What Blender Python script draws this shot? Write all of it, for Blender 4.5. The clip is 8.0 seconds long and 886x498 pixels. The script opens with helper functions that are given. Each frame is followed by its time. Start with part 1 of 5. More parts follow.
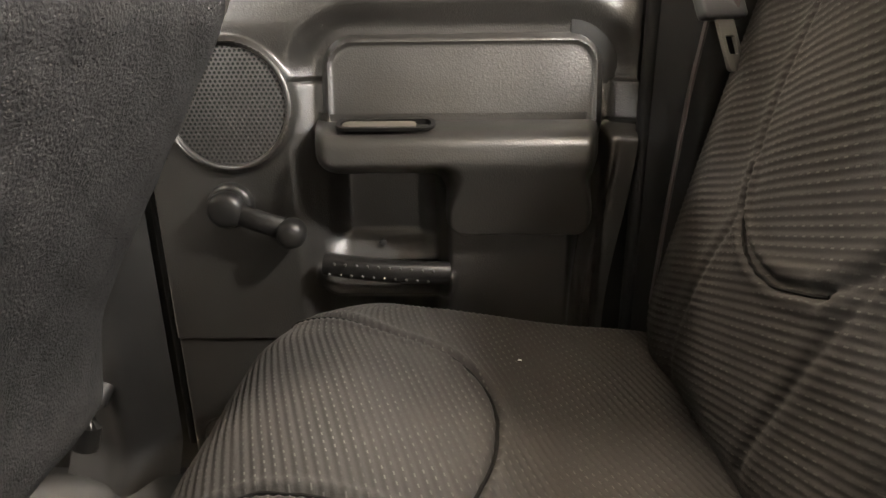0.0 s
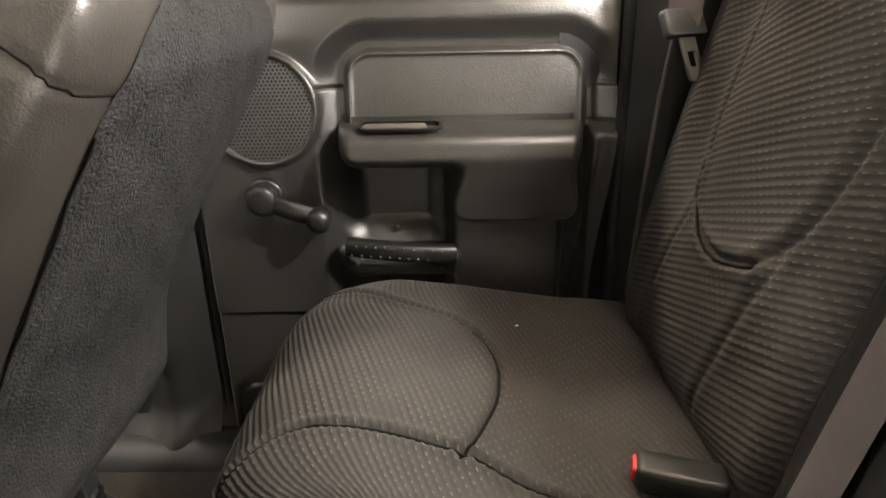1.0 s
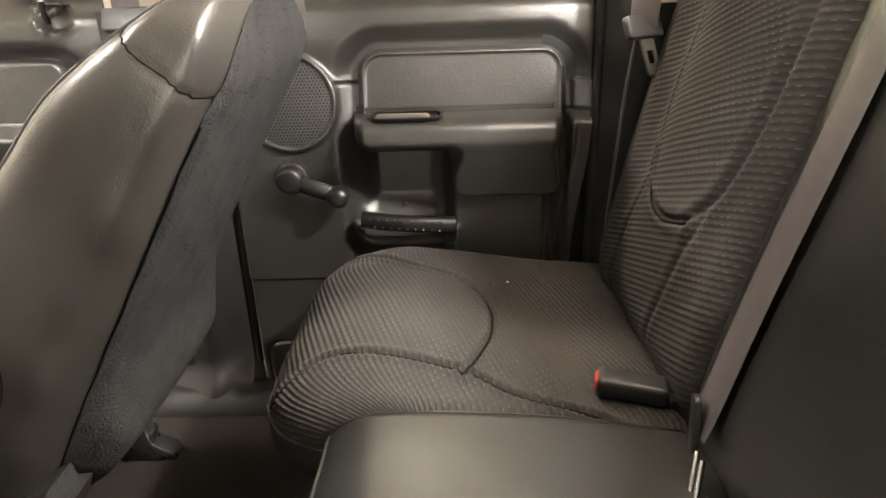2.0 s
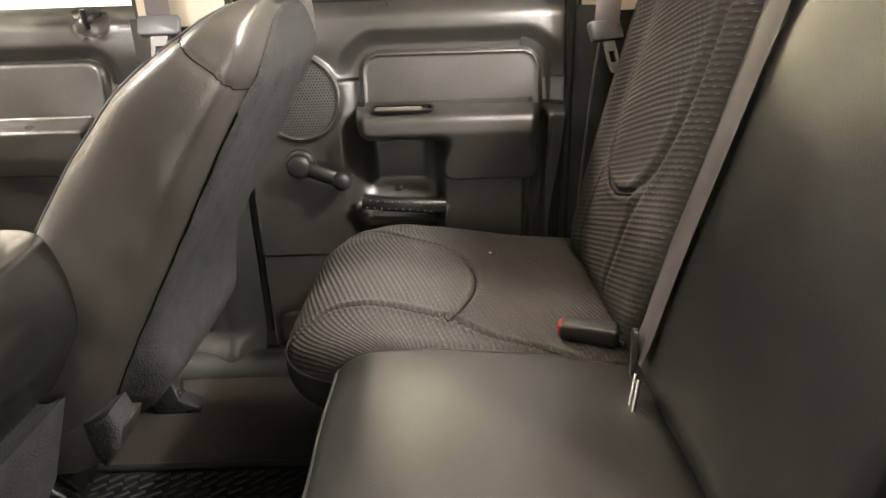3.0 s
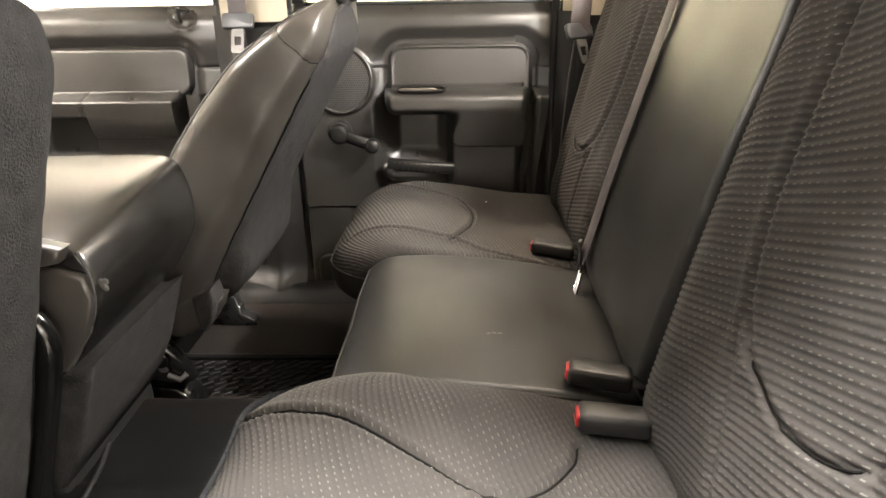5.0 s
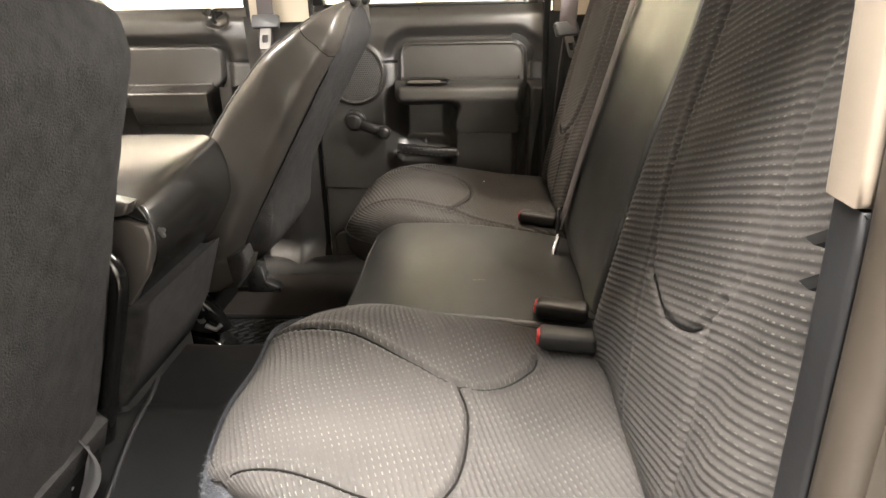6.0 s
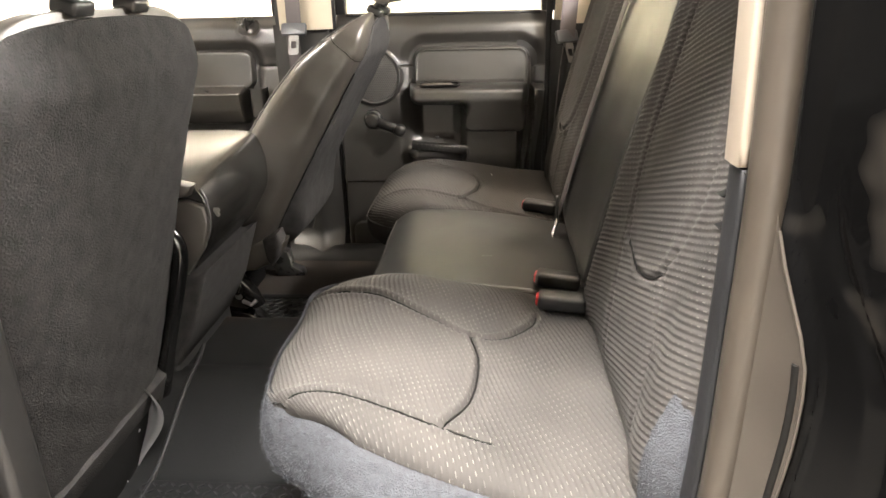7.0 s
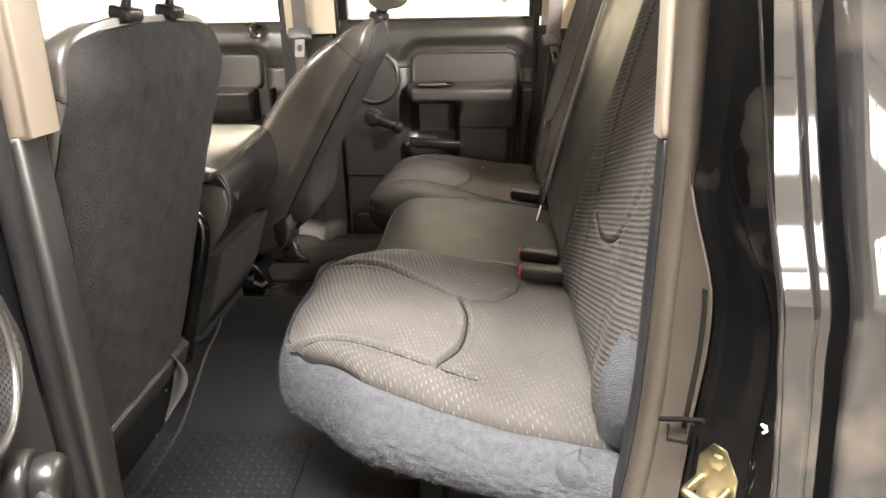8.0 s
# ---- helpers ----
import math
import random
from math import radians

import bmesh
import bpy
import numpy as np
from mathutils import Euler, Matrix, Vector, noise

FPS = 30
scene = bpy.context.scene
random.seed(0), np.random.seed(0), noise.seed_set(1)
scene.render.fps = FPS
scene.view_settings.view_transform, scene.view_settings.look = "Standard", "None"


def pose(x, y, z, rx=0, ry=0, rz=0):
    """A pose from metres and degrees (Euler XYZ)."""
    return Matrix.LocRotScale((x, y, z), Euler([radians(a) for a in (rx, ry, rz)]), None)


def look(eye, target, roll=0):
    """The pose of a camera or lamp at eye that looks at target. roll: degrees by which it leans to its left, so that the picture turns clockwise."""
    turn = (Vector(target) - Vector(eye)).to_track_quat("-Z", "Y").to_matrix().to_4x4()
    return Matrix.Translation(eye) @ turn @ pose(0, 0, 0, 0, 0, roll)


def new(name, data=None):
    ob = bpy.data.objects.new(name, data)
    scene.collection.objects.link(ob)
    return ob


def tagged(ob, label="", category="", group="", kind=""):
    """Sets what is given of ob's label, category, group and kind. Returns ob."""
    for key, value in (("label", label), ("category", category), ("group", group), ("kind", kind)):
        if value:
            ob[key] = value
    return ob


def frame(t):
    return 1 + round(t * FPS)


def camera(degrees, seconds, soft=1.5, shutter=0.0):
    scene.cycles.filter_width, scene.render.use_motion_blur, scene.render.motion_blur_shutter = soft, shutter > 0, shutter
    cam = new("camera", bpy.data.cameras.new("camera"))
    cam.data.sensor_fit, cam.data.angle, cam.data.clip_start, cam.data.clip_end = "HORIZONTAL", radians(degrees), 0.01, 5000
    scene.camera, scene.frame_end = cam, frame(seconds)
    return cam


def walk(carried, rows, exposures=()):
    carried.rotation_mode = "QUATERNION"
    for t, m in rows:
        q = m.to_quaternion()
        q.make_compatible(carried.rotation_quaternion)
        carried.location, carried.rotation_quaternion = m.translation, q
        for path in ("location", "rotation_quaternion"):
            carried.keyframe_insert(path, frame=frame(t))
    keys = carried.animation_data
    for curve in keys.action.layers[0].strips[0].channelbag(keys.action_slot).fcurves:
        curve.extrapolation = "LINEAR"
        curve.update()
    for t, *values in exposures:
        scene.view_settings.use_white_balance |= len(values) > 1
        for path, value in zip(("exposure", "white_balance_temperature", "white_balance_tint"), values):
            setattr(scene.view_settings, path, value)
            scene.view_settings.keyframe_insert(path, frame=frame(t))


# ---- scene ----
cam = camera(68.4, 8.0)
PATH = [
    (0, (0.037, 0.017, 0.758), (-0.003, 1.899, 0.085), -0.7),
    (0.5, (0.014, -0.051, 0.794), (-0.023, 1.821, 0.091), -1.0),
    (1, (0.023, -0.124, 0.812), (-0.008, 1.739, 0.086), -1.2),
    (1.5, (0.026, -0.215, 0.837), (0.007, 1.642, 0.093), -1.3),
    (2, (0.018, -0.311, 0.849), (-0.008, 1.54, 0.09), -1.8),
    (3.5, (0.045, -0.579, 0.873), (0.023, 1.272, 0.118), -2.0),
    (4, (0.048, -0.674, 0.876), (0.027, 1.179, 0.125), -1.3),
    (4.5, (0.048, -0.782, 0.878), (0.006, 1.072, 0.129), -1.0),
    (6, (0.118, -1.122, 0.888), (-0.01, 0.729, 0.141), -1.4),
    (6.5, (0.126, -1.217, 0.897), (-0.018, 0.634, 0.155), -1.4),
    (7, (0.116, -1.319, 0.914), (-0.031, 0.533, 0.174), -1.4),
    (7.5, (0.131, -1.416, 0.919), (-0.011, 0.441, 0.19), -1.3),
    (8, (0.134, -1.494, 0.921), (-0.003, 0.364, 0.194), -1.3),
]
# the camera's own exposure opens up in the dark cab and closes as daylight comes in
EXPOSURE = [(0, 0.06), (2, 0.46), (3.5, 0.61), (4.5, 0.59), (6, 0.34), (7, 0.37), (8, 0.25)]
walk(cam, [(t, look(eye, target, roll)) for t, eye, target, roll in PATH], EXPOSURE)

# ---- light: shop lamps outside the cab, a dim grey world ----
world = bpy.data.worlds.new("world")
scene.world = world
world.use_nodes = True
world.node_tree.nodes["Background"].inputs[0].default_value = (0.55, 0.53, 0.50, 1)
world.node_tree.nodes["Background"].inputs[1].default_value = 0.02
FLOOR_Z, CEIL_Z = -0.62, 2.75


def shop_lamp(x, y, z, sx, sy, watts, colour):
    data = bpy.data.lights.new("lamp_light", "AREA")
    data.shape, data.size, data.size_y, data.energy, data.color = "RECTANGLE", sx, sy, watts, colour
    ob = new("lamp_light", data)
    ob.matrix_world = pose(x, y, z)
    return ob


WARM, NEAR = (1.0, 0.87, 0.73), (1.0, 0.95, 0.90)
LAMPS = [(-0.16, -1.43, 2.66, 1.6, 0.4, 380, NEAR), (-1.0, 2.6, 2.66, 2.4, 0.5, 160, (1.0, 0.82, 0.64)),
         (-3.4, 0.2, 2.66, 0.5, 2.4, 430, WARM), (2.3, 0.3, 2.66, 0.5, 2.4, 200, WARM)]
for lamp in LAMPS:
    shop_lamp(*lamp).data.spread = radians(125)
# unseen glowing panes on the near side, placed for the cab corner's white reflections
PANES = [(1.45 + 0.6 * k, 0.64) for k in range(3)]
# added, unseen strip lamp that whitens the far wall behind the windows
WASH = (-0.5, 2.2, 1.9)
wash = shop_lamp(*WASH, 4.5, 0.3, 520, WARM)
wash.matrix_world = pose(*WASH, 90, 0, 0)
# unseen dome lamps added to brighten the cab's interior
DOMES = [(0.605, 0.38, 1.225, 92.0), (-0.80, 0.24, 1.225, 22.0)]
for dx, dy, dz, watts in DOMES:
    bulb = bpy.data.lights.new("dome_fill_light", "POINT")
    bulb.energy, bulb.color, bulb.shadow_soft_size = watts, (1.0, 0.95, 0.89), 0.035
    new("dome_fill_light", bulb).matrix_world = pose(dx, dy, dz)


# ---- materials ----
def node_mat(name, colour, rough=0.5, metal=0.0, var=0.15, var_scale=6.0, bump=0.0, bump_scale=300.0, bump_kind="noise", coat=0.0, stain=None, bump_dist=0.002, sheen=0.0, rough_var=0.08, spec=0.5):
    m = bpy.data.materials.new(name)
    m.use_nodes = True
    nt = m.node_tree
    b = nt.nodes["Principled BSDF"]
    L = nt.links.new
    tc = nt.nodes.new("ShaderNodeTexCoord")
    n1 = nt.nodes.new("ShaderNodeTexNoise")
    n1.inputs["Scale"].default_value, n1.inputs["Detail"].default_value = var_scale, 6.0
    L(tc.outputs["Object"], n1.inputs["Vector"])
    ramp = nt.nodes.new("ShaderNodeMapRange")
    ramp.inputs["From Min"].default_value, ramp.inputs["From Max"].default_value = 0.3, 0.7
    ramp.inputs["To Min"].default_value, ramp.inputs["To Max"].default_value = 1 - var, 1 + var
    L(n1.outputs["Fac"], ramp.inputs["Value"])
    mul = nt.nodes.new("ShaderNodeMix")
    mul.data_type, mul.blend_type = "RGBA", "MULTIPLY"
    mul.inputs["Factor"].default_value = 1.0
    mul.inputs["A"].default_value = (*colour, 1)
    L(ramp.outputs["Result"], mul.inputs["B"])
    out = mul.outputs["Result"]
    if stain:
        n2 = nt.nodes.new("ShaderNodeTexNoise")
        n2.inputs["Scale"].default_value, n2.inputs["Detail"].default_value = stain[1], 3.0
        L(tc.outputs["Object"], n2.inputs["Vector"])
        r2 = nt.nodes.new("ShaderNodeMapRange")
        r2.inputs["From Min"].default_value, r2.inputs["From Max"].default_value = stain[2], stain[2] + 0.15
        L(n2.outputs["Fac"], r2.inputs["Value"])
        mx = nt.nodes.new("ShaderNodeMix")
        mx.data_type = "RGBA"
        L(r2.outputs["Result"], mx.inputs["Factor"])
        L(out, mx.inputs["A"])
        mx.inputs["B"].default_value = (*stain[0], 1)
        out = mx.outputs["Result"]
    L(out, b.inputs["Base Color"])
    rr = nt.nodes.new("ShaderNodeMapRange")
    rr.inputs["From Min"].default_value, rr.inputs["From Max"].default_value = 0.3, 0.7
    rr.inputs["To Min"].default_value, rr.inputs["To Max"].default_value = max(0.02, rough - rough_var), min(1, rough + rough_var)
    L(n1.outputs["Fac"], rr.inputs["Value"])
    L(rr.outputs["Result"], b.inputs["Roughness"])
    b.inputs["Metallic"].default_value = metal
    b.inputs["Coat Weight"].default_value = coat
    b.inputs["Coat Roughness"].default_value = 0.04
    b.inputs["Sheen Weight"].default_value = sheen
    b.inputs["Specular IOR Level"].default_value = spec
    if bump:
        if bump_kind == "voronoi":
            t = nt.nodes.new("ShaderNodeTexVoronoi")
            t.inputs["Scale"].default_value = bump_scale
            src = t.outputs["Distance"]
        else:
            t = nt.nodes.new("ShaderNodeTexNoise")
            t.inputs["Scale"].default_value, t.inputs["Detail"].default_value = bump_scale, 4.0
            src = t.outputs["Fac"]
        L(tc.outputs["Object"], t.inputs["Vector"])
        bp = nt.nodes.new("ShaderNodeBump")
        bp.inputs["Strength"].default_value, bp.inputs["Distance"].default_value = bump, bump_dist
        L(src, bp.inputs["Height"])
        L(bp.outputs["Normal"], b.inputs["Normal"])
    return m


def math_node(nt, op, a, b=None, c=None):
    n = nt.nodes.new("ShaderNodeMath")
    n.operation = op
    for i, v in enumerate((a, b, c)):
        if v is None:
            continue
        if isinstance(v, (int, float)):
            n.inputs[i].default_value = v
        else:
            nt.links.new(v, n.inputs[i])
    return n.outputs[0]


RIB = 0.0093
SKEW = 0.33  # the cloth's ribs run aslant across every seat


def rib_fabric(name, base, thread):
    """Woven seat cloth: ribs along u, pale stitches in staggered dashes."""
    m = node_mat(name, base, rough=0.85, var=0.22, var_scale=9.0, sheen=0.0, spec=0.25)
    nt = m.node_tree
    b = nt.nodes["Principled BSDF"]
    uv = nt.nodes.new("ShaderNodeUVMap")
    uv.uv_map = "UVMap"
    sep = nt.nodes.new("ShaderNodeSeparateXYZ")
    nt.links.new(uv.outputs[0], sep.inputs[0])
    u = sep.outputs[0]
    v = math_node(nt, "SUBTRACT", sep.outputs[1], math_node(nt, "MULTIPLY", u, SKEW))
    row = math_node(nt, "DIVIDE", v, RIB)
    cell = math_node(nt, "FLOOR", row)
    stag = math_node(nt, "MULTIPLY", math_node(nt, "MODULO", cell, 2.0), 0.5)
    along = math_node(nt, "FRACT", math_node(nt, "ADD", math_node(nt, "DIVIDE", u, 0.0115), stag))
    dash_u = math_node(nt, "LESS_THAN", math_node(nt, "ABSOLUTE", math_node(nt, "SUBTRACT", along, 0.5)), 0.19)
    fv = math_node(nt, "FRACT", row)
    dash_v = math_node(nt, "LESS_THAN", math_node(nt, "ABSOLUTE", math_node(nt, "SUBTRACT", fv, 0.5)), 0.085)
    n = nt.nodes.new("ShaderNodeTexNoise")
    n.inputs["Scale"].default_value, n.inputs["Detail"].default_value = 22.0, 5.0
    nt.links.new(uv.outputs[0], n.inputs["Vector"])
    keep = nt.nodes.new("ShaderNodeMapRange")
    keep.inputs["From Min"].default_value, keep.inputs["From Max"].default_value = 0.35, 0.62
    keep.inputs["To Min"].default_value, keep.inputs["To Max"].default_value = 0.05, 0.75
    nt.links.new(n.outputs["Fac"], keep.inputs["Value"])
    fac = math_node(nt, "MULTIPLY", math_node(nt, "MULTIPLY", dash_u, dash_v), keep.outputs["Result"])
    old = b.inputs["Base Color"].links[0].from_socket
    mx = nt.nodes.new("ShaderNodeMix")
    mx.data_type = "RGBA"
    nt.links.new(fac, mx.inputs["Factor"])
    nt.links.new(old, mx.inputs["A"])
    mx.inputs["B"].default_value = (*thread, 1)
    nt.links.new(mx.outputs["Result"], b.inputs["Base Color"])
    # weave relief: loops along the rib and fine threads
    loops = math_node(nt, "SINE", math_node(nt, "MULTIPLY", math_node(nt, "ADD", math_node(nt, "DIVIDE", u, 0.00525), stag), 2 * math.pi))
    fine = nt.nodes.new("ShaderNodeTexNoise")
    fine.inputs["Scale"].default_value, fine.inputs["Detail"].default_value = 900.0, 2.0
    nt.links.new(uv.outputs[0], fine.inputs["Vector"])
    h = math_node(nt, "ADD", math_node(nt, "MULTIPLY", loops, 0.04), math_node(nt, "MULTIPLY", fine.outputs["Fac"], 0.8))
    h = math_node(nt, "ADD", h, math_node(nt, "MULTIPLY", fac, 0.4))
    bp = nt.nodes.new("ShaderNodeBump")
    bp.inputs["Strength"].default_value, bp.inputs["Distance"].default_value = 0.55, 0.0012
    nt.links.new(h, bp.inputs["Height"])
    nt.links.new(bp.outputs["Normal"], b.inputs["Normal"])
    return m


def grille_mat():
    """Perforated speaker plate: rows of round holes, staggered."""
    m = node_mat("grille", (0.028, 0.026, 0.0245), rough=0.45, var=0.1)
    nt = m.node_tree
    b = nt.nodes["Principled BSDF"]
    tc = nt.nodes.new("ShaderNodeTexCoord")
    sep = nt.nodes.new("ShaderNodeSeparateXYZ")
    nt.links.new(tc.outputs["Object"], sep.inputs[0])
    p = 0.0068
    x, z = math_node(nt, "DIVIDE", sep.outputs[0], p), math_node(nt, "DIVIDE", sep.outputs[2], p * 0.866)
    stag = math_node(nt, "MULTIPLY", math_node(nt, "FLOORED_MODULO", math_node(nt, "FLOOR", z), 2.0), 0.5)
    fx = math_node(nt, "SUBTRACT", math_node(nt, "FRACT", math_node(nt, "ADD", x, stag)), 0.5)
    fz = math_node(nt, "SUBTRACT", math_node(nt, "FRACT", z), 0.5)
    r = math_node(nt, "SQRT", math_node(nt, "ADD", math_node(nt, "MULTIPLY", fx, fx), math_node(nt, "MULTIPLY", math_node(nt, "MULTIPLY", fz, 0.866), math_node(nt, "MULTIPLY", fz, 0.866))))
    hole = math_node(nt, "LESS_THAN", r, 0.31)
    old = b.inputs["Base Color"].links[0].from_socket
    mx = nt.nodes.new("ShaderNodeMix")
    mx.data_type = "RGBA"
    nt.links.new(hole, mx.inputs["Factor"])
    nt.links.new(old, mx.inputs["A"])
    mx.inputs["B"].default_value = (0.004, 0.004, 0.004, 1)
    nt.links.new(mx.outputs["Result"], b.inputs["Base Color"])
    ro = math_node(nt, "ADD", math_node(nt, "MULTIPLY", hole, 0.5), 0.42)
    nt.links.new(ro, b.inputs["Roughness"])
    inv = math_node(nt, "SUBTRACT", 1.0, math_node(nt, "SMOOTH_MAX", math_node(nt, "SUBTRACT", 0.36, r), 0.0, 0.05))
    bp = nt.nodes.new("ShaderNodeBump")
    bp.inputs["Strength"].default_value, bp.inputs["Distance"].default_value = 0.8, 0.004
    nt.links.new(inv, bp.inputs["Height"])
    nt.links.new(bp.outputs["Normal"], b.inputs["Normal"])
    return m


def glass_mat(name, colour, rough=0.02):
    m = bpy.data.materials.new(name)
    m.use_nodes = True
    b = m.node_tree.nodes["Principled BSDF"]
    b.inputs["Base Color"].default_value = (*colour, 1)
    b.inputs["Transmission Weight"].default_value = 1.0
    b.inputs["Roughness"].default_value = rough
    b.inputs["IOR"].default_value = 1.45
    return m


M_DOOR = node_mat("door_vinyl", (0.019, 0.0175, 0.0158), rough=0.35, spec=0.95, var=0.12, var_scale=5, bump=0.24, bump_scale=400, bump_kind="voronoi", bump_dist=0.0012)
M_PLASTIC = node_mat("grey_plastic", (0.015, 0.0143, 0.0138), rough=0.45, var=0.12, bump=0.2, bump_scale=500, bump_dist=0.001)
M_KNOB = node_mat("crank_plastic", (0.010, 0.0096, 0.0092), rough=0.34, var=0.1, bump=0.15, bump_scale=420, bump_dist=0.001)
M_VINYL = node_mat("seat_vinyl", (0.0125, 0.0122, 0.0112), rough=0.42, spec=0.46, var=0.15, var_scale=4, bump=0.14, bump_scale=420, bump_kind="voronoi", bump_dist=0.001, rough_var=0.06)
M_CONSOLE = node_mat("console_vinyl", (0.011, 0.0104, 0.0095), rough=0.25, spec=0.85, var=0.12, var_scale=5, bump=0.05, bump_scale=420, bump_kind="voronoi", bump_dist=0.001, rough_var=0.03)
M_LEATHER = node_mat("bolster_vinyl", (0.037, 0.0325, 0.0285), rough=0.38, spec=1.0, var=0.18, var_scale=5, bump=0.16, bump_scale=480, bump_kind="voronoi", bump_dist=0.0014)
M_FABRIC = rib_fabric("rib_fabric", (0.036, 0.0330, 0.0305), (0.12, 0.113, 0.104))
M_PLAIN = node_mat("seat_cloth", (0.034, 0.0315, 0.030), rough=0.9, var=0.2, bump=0.6, bump_scale=700, sheen=0.0, spec=0.2)
M_CARPET = node_mat("side_carpet", (0.046, 0.048, 0.053), rough=0.95, var=0.2, var_scale=90, bump=0.7, bump_scale=420, bump_dist=0.0035, sheen=0.0, spec=0.1)
M_SUEDE = node_mat("back_panel_cloth", (0.0295, 0.0285, 0.0290), rough=0.95, var=0.30, var_scale=38, bump=1.0, bump_scale=300, bump_dist=0.003, sheen=0.0, spec=0.15)
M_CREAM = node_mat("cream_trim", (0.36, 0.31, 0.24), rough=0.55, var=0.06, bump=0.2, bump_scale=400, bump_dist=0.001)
# same cream trim, darkened where the near pillars catch too much light
M_CREAM_DIM = node_mat("cream_trim_dim", (0.19, 0.158, 0.125), rough=0.55, var=0.06, bump=0.2, bump_scale=400, bump_dist=0.001)
M_HEADLINER = node_mat("headliner", (0.60, 0.53, 0.44), rough=0.9, var=0.06, bump=0.3, bump_scale=600)
M_BELT = node_mat("webbing", (0.062, 0.052, 0.053), rough=0.6, var=0.1, bump=0.4, bump_scale=700, bump_dist=0.001)
M_BLACK = node_mat("black_plastic", (0.010, 0.010, 0.010), rough=0.42, var=0.15, bump=0.15, bump_scale=500, bump_dist=0.001)
M_RUBBER = node_mat("rubber", (0.011, 0.011, 0.0118), spec=0.25, rough=0.6, var=0.2, var_scale=12, bump=0.2, bump_scale=200, bump_dist=0.001)
M_SEAL = node_mat("door_seal", (0.031, 0.0250, 0.0190), rough=0.42, var=0.2, var_scale=10, bump=0.1, bump_scale=150, bump_dist=0.001)
M_MAT = node_mat("floor_rubber", (0.0048, 0.0050, 0.0052), spec=0.15, rough=0.62, var=0.25, var_scale=7, bump=0.35, bump_scale=260, stain=((0.016, 0.0095, 0.006), 2.6, 0.52), bump_dist=0.0015)
M_FLOOR = node_mat("cab_carpet", (0.017, 0.0120, 0.0085), rough=0.95, var=0.35, var_scale=14, bump=0.9, bump_scale=350, bump_dist=0.004)
M_CHROME = node_mat("bright_metal", (0.55, 0.55, 0.56), rough=0.27, metal=1.0, var=0.08)
M_STEEL2 = node_mat("dull_metal", (0.11, 0.105, 0.10), rough=0.5, metal=0.3, var=0.1)
M_ZINC = node_mat("gold_zinc", (0.36, 0.315, 0.20), rough=0.38, metal=1.0, var=0.2, var_scale=40)
M_STEEL = node_mat("dark_steel", (0.05, 0.05, 0.05), rough=0.3, metal=0.6, var=0.3, var_scale=30)
M_GLOSS = node_mat("gloss_black", (0.005, 0.005, 0.005), rough=0.16, var=0.1)
M_RED = node_mat("red_plastic", (0.42, 0.022, 0.022), rough=0.35, var=0.06)
M_PAINT = node_mat("black_paint", (0.010, 0.010, 0.0105), rough=0.6, coat=1.0, spec=0.15, var=0.2, stain=((0.06, 0.05, 0.042), 7.0, 0.60), rough_var=0.1)
M_PAINT.node_tree.nodes["Principled BSDF"].inputs["Coat IOR"].default_value = 1.62
M_JAMB = node_mat("jamb_paint", (0.0035, 0.0034, 0.0034), spec=0.05, rough=0.16, coat=0.0, var=0.3, stain=((0.05, 0.044, 0.038), 5.0, 0.62), rough_var=0.12)
M_WALL = node_mat("shop_wall", (0.78, 0.76, 0.70), rough=0.8, var=0.05, var_scale=2, bump=0.1, bump_scale=80)
M_CONC = node_mat("concrete", (0.36, 0.335, 0.30), rough=0.5, var=0.2, var_scale=3, bump=0.2, bump_scale=60, stain=((0.22, 0.205, 0.185), 1.5, 0.6))
M_GREY = node_mat("grey_wall", (0.42, 0.385, 0.335), rough=0.8, var=0.08, var_scale=2, bump=0.1, bump_scale=80)
# near-black of small dark parts, and of the shade under the seats
M_VOID = node_mat("dark_part_and_shade", (0.004, 0.004, 0.004), rough=0.8, var=0.2, spec=0.08)
M_WHITE = node_mat("white_plastic", (0.75, 0.73, 0.70), rough=0.4, var=0.05)
M_PALE = node_mat("pale_cover", (0.085, 0.083, 0.083), rough=0.4, var=0.12, var_scale=20)
M_LEVER = node_mat("lever_plastic", (0.10, 0.088, 0.074), rough=0.42, var=0.12, var_scale=20)
M_PALE_STUD = node_mat("stud_rubber", (0.05, 0.049, 0.047), rough=0.5, var=0.1)
M_PLATE = node_mat("belt_plate", (0.052, 0.054, 0.059), rough=0.40, var=0.1)
M_LINT = node_mat("lint", (0.8, 0.8, 0.78), rough=0.9, var=0.1)
M_THREAD = node_mat("dark_thread", (0.006, 0.0055, 0.005), rough=0.8, var=0.1, spec=0.1)
M_DUST = node_mat("dusty_paint", (0.038, 0.0318, 0.0257), rough=0.42, var=0.10, var_scale=14, rough_var=0.01, bump=0.1, bump_scale=200, bump_dist=0.001)
M_STITCH = node_mat("stitching", (0.045, 0.044, 0.044), rough=0.8, var=0.1)
M_GRILLE = grille_mat()
M_GLASS = glass_mat("clear_glass", (0.96, 0.98, 0.97))
M_TINT = glass_mat("tinted_glass", (0.52, 0.54, 0.46))


def emit_mat(name, power, colour=(1, 0.95, 0.88)):
    m = bpy.data.materials.new(name)
    m.use_nodes = True
    b = m.node_tree.nodes["Principled BSDF"]
    b.inputs["Emission Color"].default_value = (*colour, 1)
    b.inputs["Emission Strength"].default_value = power
    return m


M_TUBE = emit_mat("tube_light", 9.0)
# glow of the panes and panels in the added door
M_PANE = emit_mat("bright_pane", 28.0)
